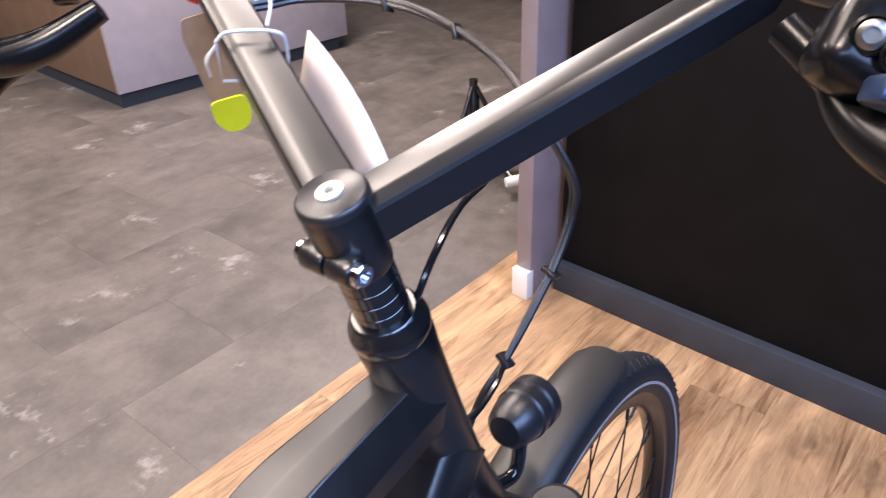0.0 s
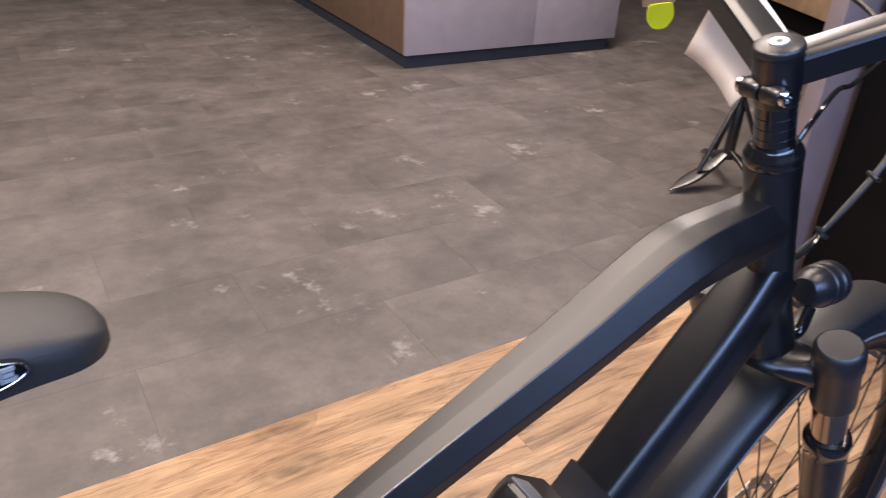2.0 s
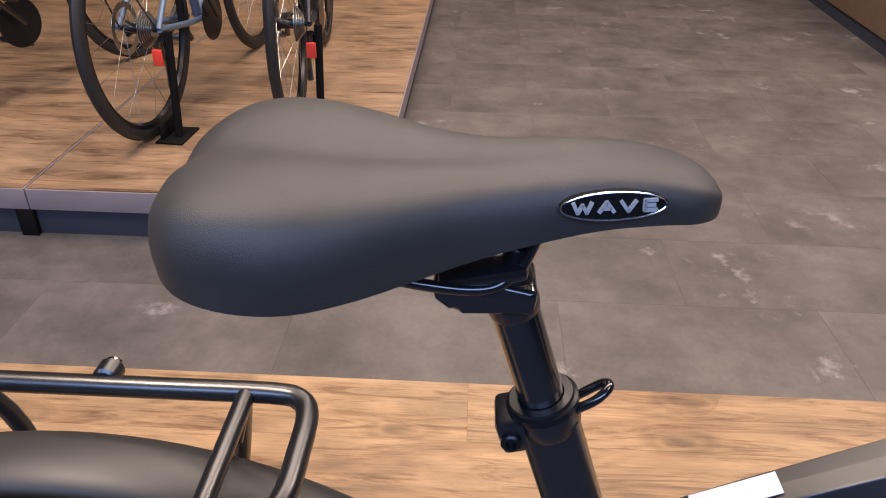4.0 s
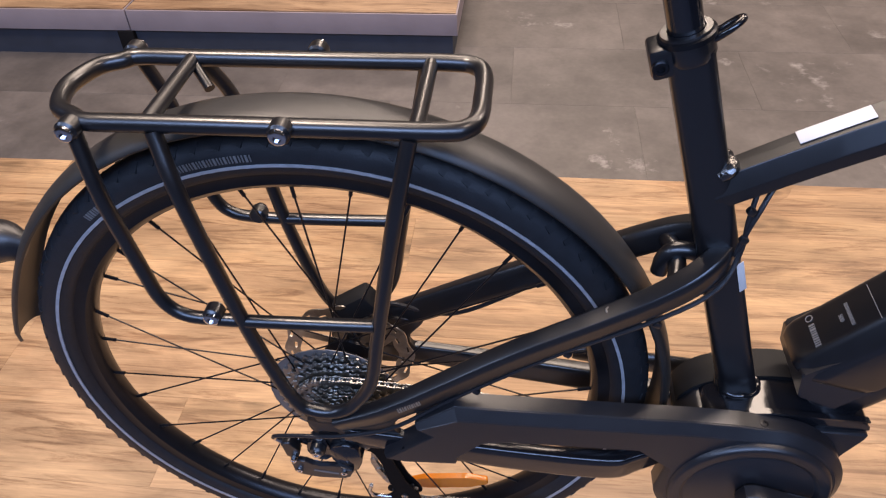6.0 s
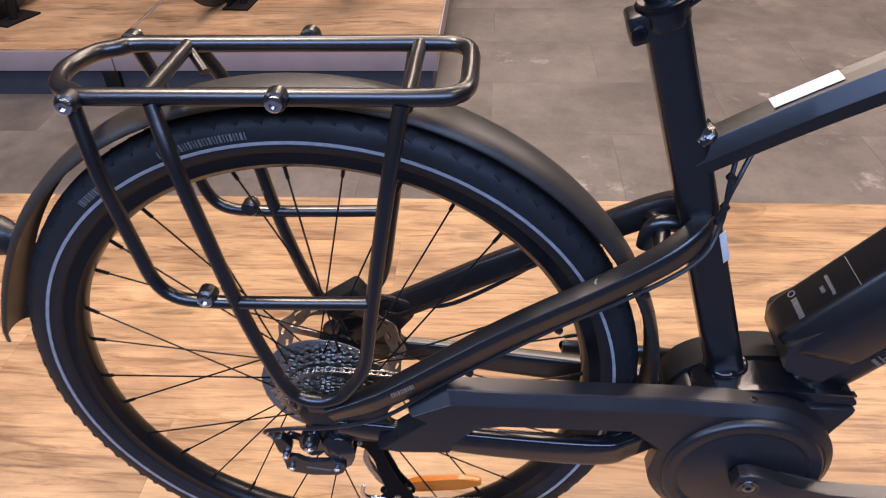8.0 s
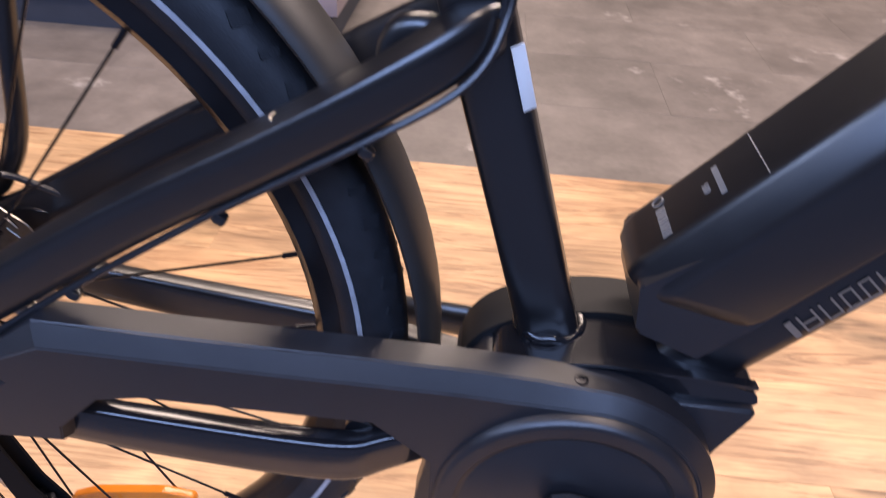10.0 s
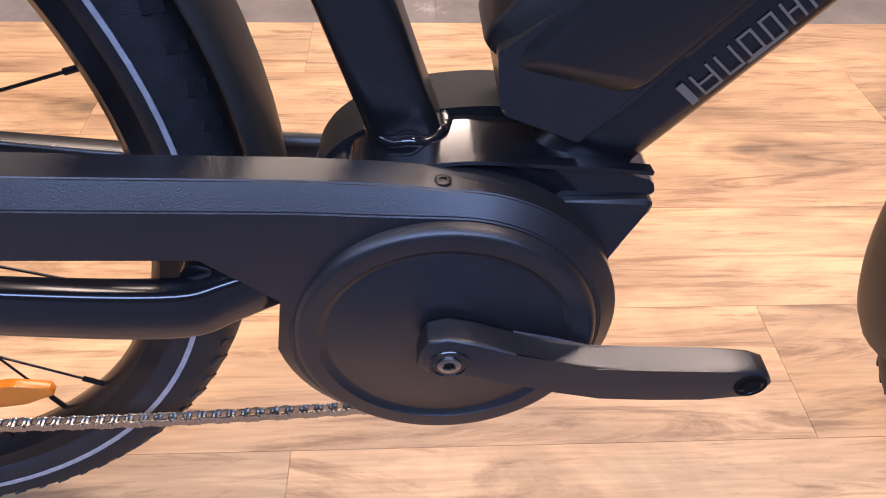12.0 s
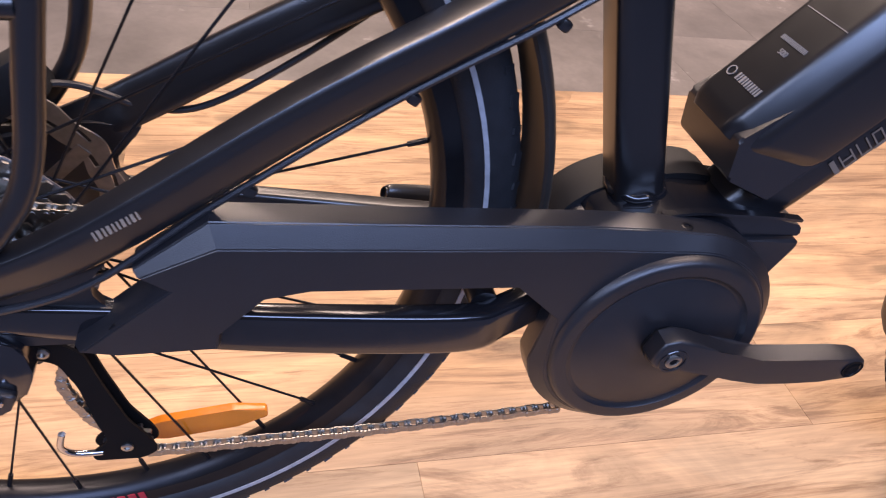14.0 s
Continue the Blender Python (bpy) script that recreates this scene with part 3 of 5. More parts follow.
# weld beads
for p, q, r in (((0.372, -0.0165, 0.682), (0.383, -0.004, 0.692), 0.0078), ((0.372, 0.0165, 0.682), (0.383, 0.004, 0.692), 0.0058), ):
    part("weld_bead", tube([p, (Vector(p) + Vector(q)) / 2 + Vector((0.002, -0.003, 0.002)), q], r, 4, 10, [(0.7, 0.7), (1.05, 0.9), (0.6, 0.7)]), WELD, fr, "rippled bright weld bead")
TT = Vector((0.883, 0, 0.469))
TN = Vector((-0.469, 0, 0.883))
part("white_label", block(0.058, 0.0175, 0.0006, 0.0002, facing(Vector((0.457, 0.0012, 0.7256)) + TN * 0.0004, TT, TN.cross(TT))), WHITE, fr, "white paper barcode label")
ST = Vector((-0.3004, 0, 0.9538))
SN = (Vector((0.9538, 0, 0.3004)) * 0.49 + Vector((0, -0.87, 0))).normalized()
part("white_label", block(0.036, 0.0082, 0.0006, 0.0002, facing(Vector((0.4165, -0.0155, 0.5680)) + SN * 0.0003, ST, SN.cross(ST))), WHITE, fr, "white paper label")

# motor and chain cover
part("motor_bracket", slab(rounded([(0.413, 0.356), (0.423, 0.378), (0.441, 0.388), (0.467, 0.393), (0.489, 0.395), (0.525, 0.392), (0.554, 0.389), (0.589, 0.38), (0.592, 0.37), (0.525, 0.37), (0.455, 0.368), (0.425, 0.349)], 0.0025, 1), -0.038, 0.030), GLOSS, fr, "glossy black welded motor bracket", 50)
part("bracket_lip", sweep(bmesh.new(), [(0.461, -0.039, 0.393), (0.489, -0.040, 0.3965), (0.525, -0.040, 0.3940), (0.552, -0.039, 0.3915), (0.588, -0.034, 0.384)], [(-0.0035, -0.0012), (0.0035, -0.0012), (0.0035, 0.0012), (-0.0035, 0.0012)], n=6), GLOSS, fr, "bright folded edge of the motor bracket")
part("motor_shell", slab(rounded([(0.395, 0.324), (0.4, 0.354), (0.411, 0.371), (0.427, 0.383), (0.45, 0.3925), (0.475, 0.398), (0.505, 0.4), (0.535, 0.394), (0.535, 0.324)], 0.012, 4), 0.006, 0.046, 0.007, 3), MATT, fr, "rounded matt black shell behind the seat tube", 50)
bm = bmesh.new()
sweep(bm, [(0.4560 + 0.0215 * math.cos(a), 0.0195 * math.sin(a), 0.3925 + 0.0012 * math.sin(a * 7)) for a in [2 * math.pi * k / 20 for k in range(20)]], circle(0.0040, 10), n=3, closed=True)
part("weld_bead", bm, GLOSS, fr, "glossy black weld bead", 60)
motor = part("motor", slab(rounded([(0.395, 0.339), (0.415, 0.37), (0.525, 0.37), (0.59, 0.369), (0.592, 0.362), (0.571, 0.33), (0.563, 0.274), (0.525, 0.219), (0.465, 0.209), (0.415, 0.239)], 0.003, 1), -0.043, 0.045, 0.0025, 1), PLASTIC, bike, "black plastic motor housing")
part("motor_foot", block(0.022, 0.05, 0.03, 0.006, pose(0.569, -0.010, 0.322, 0, 25, 0)), material("grey_alloy", (0.35, 0.36, 0.42), 0.4, 0.6), motor, "grey alloy motor casting")
CX, CZ, CR = 0.476, 0.291, 0.1020


def splay(bm):
    """The cover stands farther out towards its rear end."""
    for v in bm.verts:
        v.co.y -= max(0.0, 0.44 - v.co.x) * 0.055
    return bm


arc = [(CX + CR * math.cos(radians(a)), CZ + CR * math.sin(radians(a))) for a in range(88, -171, -6)]
top = [(0.147, 0.420), (0.283, 0.4095), (0.400, 0.4015), (0.446, 0.3970)]
under = [(0.383, 0.322), (0.346, 0.356), (0.205, 0.366), (0.178, 0.362), (0.152, 0.336), (0.150, 0.322), (0.090, 0.324), (0.066, 0.331), (0.120, 0.376), (0.104, 0.388)]


def chamfered(outline, insets, y0, y1, y2):
    """A plate from y0 to y1 whose edge slopes in to the face at y2."""
    bm = bmesh.new()
    n = len(outline)
    area2 = sum(outline[k][0] * outline[(k + 1) % n][1] - outline[(k + 1) % n][0] * outline[k][1] for k in range(n))
    turn = 1 if area2 > 0 else -1
    inner = []
    for k in range(n):
        a, b, c = Vector(outline[k - 1]), Vector(outline[k]), Vector(outline[(k + 1) % n])
        u, w = (b - a).normalized(), (c - b).normalized()
        nu, nw = Vector((-u.y, u.x)) * turn, Vector((-w.y, w.x)) * turn
        h = (nu + nw).normalized()
        inner.append(b + h * insets[k] / max(0.55, h.dot(nu)))
    rings = [[bm.verts.new((p[0], y, p[1])) for p in ring] for ring, y in ((outline, y0), (outline, y1), (inner, y2))]
    for a, b in zip(rings, rings[1:]):
        for k in range(n):
            bm.faces.new((a[k], a[(k + 1) % n], b[(k + 1) % n], b[k]))
    bm.faces.new(rings[0])
    bm.faces.new(rings[2][::-1])
    bmesh.ops.recalc_face_normals(bm, faces=bm.faces)
    edges = [e for e in bm.edges if len(e.link_faces) == 2 and e.calc_face_angle(0) > 0.3 and abs(e.verts[0].co.y - e.verts[1].co.y) < 1e-6 and e.verts[0].co.y < y0 - 0.001]
    bmesh.ops.bevel(bm, geom=edges, offset=0.0009, segments=2, affect="EDGES", clamp_overlap=True)
    return bm


outline = top + arc + under
insets = [0.0135] * len(top) + [0.0110] * len(arc) + [0.0025] * len(under)
cover = part("chain_cover", splay(chamfered(outline, insets, -0.042, -0.0615, -0.0700)), PLASTIC, bike, "matt black plastic chain cover", 24)
part("cover_rim", lathe(bmesh.new(), [(0.0895, 0.0008), (0.0885, 0.0048), (0.0868, 0.0082), (0.0848, 0.0097), (0.0828, 0.0098), (0.0745, 0.0094), (0.0725, 0.0076), (0.0700, 0.0070), (0.0675, 0.0082), (0.02, 0.0092), (0, 0.0092)], (CX, -0.0675, CZ), (0, -1, 0), 96), PLASTIC, cover, "round dished chainring cover")
for p, r in (((0.0925, -0.0860, 0.345), 0.0055), ((0.473, -0.0545, 0.3938), 0.0045)):
    part("screw", bolt(r, 0.0016, p, (0, -1, 0.0) if p[0] < 0.2 else (0, 0, 1)), ALLOY_B, cover)
glyph_bars("raised_mark", (0.16, 0.2, 0.3, 0.16, 0.4, 0.16, 0.3, 0.16, 0.16, 0.4, 0.16, 0.3, 0.2, 0.16, 0.3, 0.16), 0.0058, facing((0.4300, -0.0652, 0.3915), (1, 0.055, -0.07), (0, 1, 1)), PLASTIC, cover, "raised black mark of plain bars", gap=0.2)

# crank
crank = thing("crank", "", "")
crank.parent = bike
arm = [(0.4605, 0.305), (0.465, 0.3165), (0.476, 0.3195), (0.492, 0.3155), (0.514, 0.3055), (0.536, 0.2965), (0.560, 0.2915), (0.592, 0.2890), (0.636, 0.2865), (0.656, 0.2855), (0.665, 0.2815), (0.669, 0.2740), (0.6665, 0.2660), (0.658, 0.2605), (0.630, 0.2595), (0.597, 0.2605), (0.567, 0.2630), (0.540, 0.2700), (0.514, 0.2790), (0.492, 0.2845), (0.474, 0.2870), (0.463, 0.2915), (0.459, 0.2975)]
part("crank_arm", slab(arm, -0.098, -0.080, 0.0028, 3), PLASTIC, crank, "matt black crank arm without a pedal", 40)
part("bolt_recess", lathe(bmesh.new(), [(0, 0.0003), (0.0098, 0.0003), (0.0098, 0.0009), (0.0115, 0.0009), (0.0119, 0.0004), (0.0119, -0.001)], (0.4770, -0.098, 0.2985), (0, -1, 0), 32), GLOSS, crank, "black recess ring")
part("crank_bolt", lathe(bmesh.new(), [(0.0066, 0.0004), (0.0066, 0.0012), (0.0058, 0.0018), (0.0038, 0.0018), (0.0034, 0.0005), (0, 0.0005)], (0.4770, -0.098, 0.2985), (0, -1, 0), 28), STEEL, crank, "steel crank bolt")
# flat black discs give the socket and the pedal eye their inner shade
part("bolt_socket", lathe(bmesh.new(), [(0.0034, 0.0006), (0.0034, 0.0008), (0, 0.0008)], (0.4770, -0.098, 0.2985), (0, -1, 0), 6), PANEL, crank)
part("pedal_eye", lathe(bmesh.new(), [(0.0096, 0.0002), (0.0096, 0.0007), (0.0078, 0.0007), (0.0072, 0.0003), (0, 0.0003)], (0.6560, -0.098, 0.2730), (0, -1, 0), 28), PANEL, crank, "empty pedal eye, its dark hole drawn as a flat black disc")
for k in range(3):
    part("thread_ring", lathe(bmesh.new(), [(0.0074 - k * 0.0008, 0.0003), (0.0074 - k * 0.0008, 0.0007), (0.0070 - k * 0.0008, 0.0003)], (0.6560 + k * 0.0006, -0.098, 0.2730 - k * 0.0004), (0, -1, 0), 24), GLOSS, crank)
part("crank_axle", disc(0.016, 0.03, (0.477, -0.070, 0.2965), (0, 1, 0)), ALLOY_B, crank)
part("crank_arm", sweep(bmesh.new(), [(0.490, 0.088, 0.291), (0.46, 0.092, 0.294), (0.41, 0.096, 0.30), (0.30, 0.101, 0.308), (0.285, 0.101, 0.309)], circle(1, 12), [(0.008, 0.013), (0.009, 0.02), (0.008, 0.017), (0.007, 0.013), (0.006, 0.009)], 6), BLACK, crank)

# battery on the down tube
DT = Vector((0.648, 0, 0.7616)).normalized()
DN = Vector((DT.z, 0, -DT.x))
B0 = Vector((0.4960, 0, 0.4640))


def along(a, n, y=0.0):
    return B0 + DT * a + DN * n + Vector((0, y, 0))


def batt_profile(w, h, r, chamfer):
    return rounded([(-w + chamfer, h), (w - chamfer, h), (w, h - chamfer * 1.1), (w, -h), (-w, -h), (-w, h - chamfer * 1.1)], r, 3)


bm = bmesh.new()
prof = batt_profile(0.043, 0.0368, 0.005, 0.0175)
rings = []
for a, sx, sz, slant in ((-0.010, 0.84, 0.86, 0.50), (-0.003, 0.95, 0.96, 0.50), (0.006, 1, 1, 0.50), (0.20, 1, 1, 0.1), (0.268, 1, 1, 0.1), (0.279, 0.95, 0.94, 0.1), (0.283, 0.86, 0.84, 0.1)):
    rings.append([bm.verts.new(along(a + max(0.0, 0.022 - v * sz) * slant, 0.0365 - v * sz, -u * sx)) for u, v in prof])
for a, b in zip(rings, rings[1:]):
    for j in range(len(prof)):
        bm.faces.new((a[j], a[(j + 1) % len(prof)], b[(j + 1) % len(prof)], b[j]))
bm.faces.new(rings[0])
bm.faces.new(rings[-1][::-1])
battery = part("battery", bm, BLACK, bike, "black frame battery on the down tube", 30)
part("battery_dock", slab(rounded([(0.498, 0.456), (0.502, 0.423), (0.544, 0.403), (0.573, 0.436), (0.602, 0.472), (0.54, 0.49)], 0.003), -0.0385, 0.0385, 0.002, 1), PLASTIC, battery, "black plastic battery dock")
part("end_inset", block(0.052, 0.058, 0.003, 0.001, facing(along(0.2835, 0.036), DN, (0, 1, 0)) @ pose(0, 0, 0)), material("grey_inset", (0.16, 0.16, 0.17), 0.4), battery, "grey recessed end plate")
part("dock_rail", slab([tuple(along(0.05, 0.070).xz), tuple(along(0.05, 0.084).xz), tuple(along(0.32, 0.084).xz), tuple(along(0.32, 0.070).xz)], -0.030, 0.030, 0.002), PLASTIC, battery)
# writing on the top face of the battery reads across it
glyph_bars("printed_mark", (0.3, 0.2, 0.4, 0.2, 0.3, 0.2, 0.3, 0.25, 0.2, 0.3), 0.0062, facing(along(0.0235, -0.0006, -0.006), (0.0, -1, 0), DT), GREYPRINT, battery, "pale printed mark of plain bars")
glyph_bars("printed_mark", (0.2, 0.3, 0.2) * 6, 0.0036, facing(along(0.0625, -0.0006, -0.002), (0, -1, 0), DT), GREYPRINT, battery, "grey printed mark of plain bars")
writing("number_lettering", "500", 0.0062, facing(along(0.0535, -0.0006, -0.002), (0, -1, 0), DT), GREYPRINT, battery, "grey printed number")
part("printed_ring", lathe(bmesh.new(), [(0.0032, 0), (0.0032, 0.0005), (0.0042, 0.0005), (0.0042, 0)], along(0.0235, -0.0006, 0.0165), -DN, 24), GREYPRINT, battery)
part("printed_line", block(0.0007, 0.046, 0.0004, 0, facing(along(0.088, -0.0006, -0.002), DT, (0, 1, 0))), GREYPRINT, battery)
glyph_bars("frame_mark", (0.28, 0.72, 0.62, 0.55, 0.5, 0.5, 0.58, 0.55, 0.55, 0.5), 0.0150, facing(Vector((0.598, 0, 0.438)) + DT * 0.047 + Vector((0, -0.0290, 0)) + DN * 0.006, DT, -DN), BRONZEPRINT, fr, "bronze printed mark of plain bars", gap=0.24, hollow=(1,))
part("lettering_bar", block(0.022, 0.0004, 0.0018, 0, facing(Vector((0.598, 0, 0.438)) + DT * 0.034 + DN * 0.0140 + Vector((0, -0.0292, 0)), DT, -DN) @ pose(0, 0, 0, 90, 0, 0)), BRONZEPRINT, fr)

# cassette, chain, derailleur
cas = thing("cassette", "", "")
cas.parent = bike
for i, (r, y) in enumerate(((0.073, -0.024), (0.065, -0.028), (0.057, -0.032), (0.049, -0.036), (0.043, -0.040), (0.037, -0.0435), (0.033, -0.047), (0.029, -0.0505), (0.026, -0.054))):
    n = int(r * 500)
    outline = []
    for k in range(n):
        for f, rr in ((0.0, r - 0.004), (0.3, r - 0.004), (0.45, r), (0.72, r)):
            a = 2 * math.pi * (k + f) / n
            outline.append((AX[0] + rr * math.cos(a), AX[2] + rr * math.sin(a)))
    bm = slab(outline, y - 0.0009, y + 0.0009)
    part("sprocket", bm, STEEL, cas)
part("lockring", lathe(bmesh.new(), [(0, 0), (0.017, 0), (0.017, 0.006), (0.010, 0.006), (0.009, 0.002), (0, 0.002)], (0, -0.055, 0.355), (0, -1, 0), 24), STEEL, cas)
part("spoke_guard", disc(0.078, 0.001, (0, -0.0215, 0.355), (0, 1, 0)), material("smoked_plastic", (0.16, 0.14, 0.13), 0.3), cas)


def link_mesh():
    bm = bmesh.new()
    for y in (-0.0032, 0.0032):
        out = rounded([(-0.0068, -0.0030), (-0.004, -0.0041), (0, -0.0026), (0.004, -0.0041), (0.0068, -0.0030), (0.0068, 0.0030), (0.004, 0.0041), (0, 0.0026), (-0.004, 0.0041), (-0.0068, 0.0030)], 0.0015, 1)
        slab(out, y - 0.0006, y + 0.0006, into=bm)
    for x in (-0.0042, 0.0042):
        lathe(bm, [(0, -0.0042), (0.0019, -0.0042), (0.0021, 0), (0.0019, 0.0042), (0, 0.0042)], (x, 0, 0), (0, 1, 0), 8)
    me = bpy.data.meshes.new("link")
    bmesh.ops.recalc_face_normals(bm, faces=bm.faces)
    bm.to_mesh(me)
    bm.free()
    me.materials.append(STEEL)
    return me


chain = thing("chain", "nickel steel chain", "")
chain.parent = bike
LINK = link_mesh()


def run_chain(pts, n=10):
    path = catmull(pts, n)
    lens = [0]
    for a, b in zip(path, path[1:]):
        lens.append(lens[-1] + (b - a).length)
    s = 0.004
    i = 0
    k = 0
    while s < lens[-1]:
        while lens[i + 1] < s:
            i += 1
        f = (s - lens[i]) / (lens[i + 1] - lens[i])
        p = path[i].lerp(path[i + 1], f)
        d = (path[i + 1] - path[i]).normalized()
        ob = new("link", LINK)
        m = facing(p, d, (0, 0, 1) if abs(d.z) < 0.95 else (1, 0, 0)) @ Matrix.Rotation(radians(-90), 4, "X")
        ob.matrix_basis = m @ Matrix.Diagonal((0.86, 0.82 if k % 2 else 1.0, 1, 1))
        ob.parent = chain
        s += 0.0127 * 0.82
        k += 1


run_chain([(0.430, -0.047, 0.1850), (0.30, -0.046, 0.1745), (0.18, -0.044, 0.1680), (0.088, -0.043, 0.1660), (0.074, -0.043, 0.178), (0.068, -0.043, 0.19)])
run_chain([(0.068, -0.043, 0.192), (0.052, -0.043, 0.215), (0.040, -0.042, 0.25), (0.046, -0.041, 0.275), (0.042, -0.04, 0.292)])
run_chain([(0.045, -0.040, 0.318), (0.0, -0.040, 0.312), (-0.03, -0.040, 0.327), (-0.043, -0.040, 0.355), (-0.03, -0.040, 0.387), (0.005, -0.040, 0.402), (0.10, -0.041, 0.397), (0.25, -0.043, 0.386)])

der = thing("derailleur", "", "")
der.parent = bike
part("hanger", slab(rounded([(-0.012, 0.345), (0.014, 0.345), (0.012, 0.318), (0.0, 0.305), (-0.012, 0.318)], 0.005), -0.062, -0.070, 0.001), ALLOY_B, der)
part("derailleur_knuckle", lathe(bmesh.new(), [(0, -0.016), (0.008, -0.016), (0.0095, -0.012), (0.0095, 0.006), (0.0075, 0.009), (0, 0.009)], (-0.014, -0.072, 0.318), (0, -1, 0), 22), BLACK, der)
part("pivot_bolt", bolt(0.0052, 0.004, (-0.014, -0.0825, 0.318), (0, -1, 0)), CHROME, der, "bright pivot bolt")
part("upper_knuckle", slab(rounded([(-0.024, 0.330), (-0.006, 0.336), (-0.002, 0.322), (0.004, 0.300), (-0.012, 0.290), (-0.024, 0.298), (-0.030, 0.312)], 0.004), -0.058, -0.073, 0.002, 1), GLOSS, der, "glossy black upper knuckle")
part("outer_link", slab(rounded([(-0.050, 0.296), (-0.046, 0.272), (-0.018, 0.266), (0.018, 0.268), (0.026, 0.284), (0.006, 0.292), (-0.020, 0.290), (-0.034, 0.300)], 0.004), -0.074, -0.081, 0.0015, 1), PLASTIC, der, "black outer link plate")
part("inner_link", slab(rounded([(-0.048, 0.316), (-0.034, 0.312), (-0.016, 0.298), (0.010, 0.302), (0.008, 0.312), (-0.020, 0.310), (-0.040, 0.322)], 0.003), -0.060, -0.066, 0.001, 1), GLOSS, der)
part("link_mark", block(0.030, 0.0006, 0.003, 0.0002, pose(-0.008, -0.0812, 0.279, 0, 8, 0)), GREYPRINT, der, "small grey printed bar")
part("lower_knuckle", slab(rounded([(0.000, 0.324), (0.020, 0.330), (0.034, 0.322), (0.037, 0.298), (0.028, 0.276), (0.016, 0.272), (0.008, 0.290), (-0.002, 0.304)], 0.005), -0.052, -0.076, 0.003, 2), GLOSS, der, "glossy black lower knuckle")
for px, pz in ((-0.044, 0.302), (-0.040, 0.281), (0.014, 0.282)):
    part("pivot_bolt", bolt(0.0040, 0.0035, (px, -0.0825, pz), (0, -1, 0)), CHROME, der)
part("clamp_ear", slab(rounded([(-0.058, 0.328), (-0.046, 0.330), (-0.036, 0.312), (-0.040, 0.298), (-0.052, 0.300)], 0.003), -0.066, -0.078, 0.0015, 1), BLACK, der)
part("barrel_adjuster", lathe(bmesh.new(), [(0, 0), (0.005, 0), (0.0055, 0.006), (0.004, 0.012), (0.004, 0.018), (0, 0.018)], (-0.050, -0.072, 0.318), (-0.7, 0, 0.7), 14), CHROME, der)
for y in (-0.037, -0.050):
    part("cage_plate", slab(rounded([(0.022, 0.303), (0.040, 0.306), (0.060, 0.288), (0.068, 0.255), (0.080, 0.215), (0.094, 0.190), (0.098, 0.176), (0.086, 0.168), (0.052, 0.169), (0.050, 0.178), (0.064, 0.192), (0.058, 0.215), (0.052, 0.255), (0.043, 0.280), (0.026, 0.288)], 0.005), y - 0.0012, y + 0.0012), PANEL, der, "long black derailleur cage plate")
for c in ((0.036, -0.0435, 0.292), (0.076, -0.0435, 0.184)):
    out = []
    for k in range(11):
        for f, rr in ((0.0, 0.0145), (0.35, 0.0145), (0.5, 0.018), (0.7, 0.018)):
            a = 2 * math.pi * (k + f) / 11
            out.append((c[0] + rr * math.cos(a), c[2] + rr * math.sin(a)))
    part("jockey_wheel", slab(out, -0.0455, -0.0415), PLASTIC, der)
    part("jockey_bolt", bolt(0.0045, 0.003, (c[0], -0.0515, c[2]), (0, -1, 0)), STEEL, der)
part("limit_pin", tube([(0.034, -0.052, 0.206), (0.031, -0.052, 0.190), (0.040, -0.051, 0.180), (0.058, -0.050, 0.178)], 0.0026, 4, 10), CHROME, der, "bright steel pin")

# spoke reflectors
for c, a, mid, tilt in ((AX, 0, (0.125, -0.001, 0.1440), -9), (FX, 0, (1.18, -0.022, 0.20), 10)):
    bm = slab(rounded([(-0.057, -0.005), (-0.030, -0.0120), (0.030, -0.0120), (0.057, -0.005), (0.057, 0.004), (0.030, 0.0115), (-0.030, 0.0115), (-0.057, 0.004)], 0.003), -0.004, 0.004, 0.001)
    bmesh.ops.transform(bm, matrix=pose(*mid, 0, tilt, 0), verts=bm.verts)
    part("spoke_reflector", bm, ORANGE, rear if c is AX else front, "orange spoke reflector")

# rack
rack = thing("luggage_rack", "black tubular steel luggage rack", "")
rack.parent = bike
ZR, YR = 0.745, 0.056
loop = [(-0.163, -YR + 0.008, ZR), (-0.150, -YR, ZR), (-0.10, -YR, ZR), (0.05, -YR, ZR), (0.140, -YR, ZR), (0.162, -YR + 0.006, ZR), (0.170, -YR + 0.022, ZR), (0.171, 0, ZR), (0.170, YR - 0.022, ZR), (0.162, YR - 0.006, ZR), (0.140, YR, ZR), (0.05, YR, ZR), (-0.10, YR, ZR), (-0.150, YR, ZR), (-0.163, YR - 0.008, ZR), (-0.182, YR * 0.62, ZR), (-0.192, 0.0, ZR), (-0.182, -YR * 0.62, ZR)]
path = catmull(loop + [loop[0]], 4)[:-1]
bm = bmesh.new()
sweep(bm, path, circle(0.0080, 14), n=1, closed=True)
part("top_loop", bm, BLACK, rack)
for x in (0.122, -0.098):
    part("cross_bar", tube([(x, -YR, ZR), (x, YR, ZR)], 0.0068, 1), BLACK, rack)
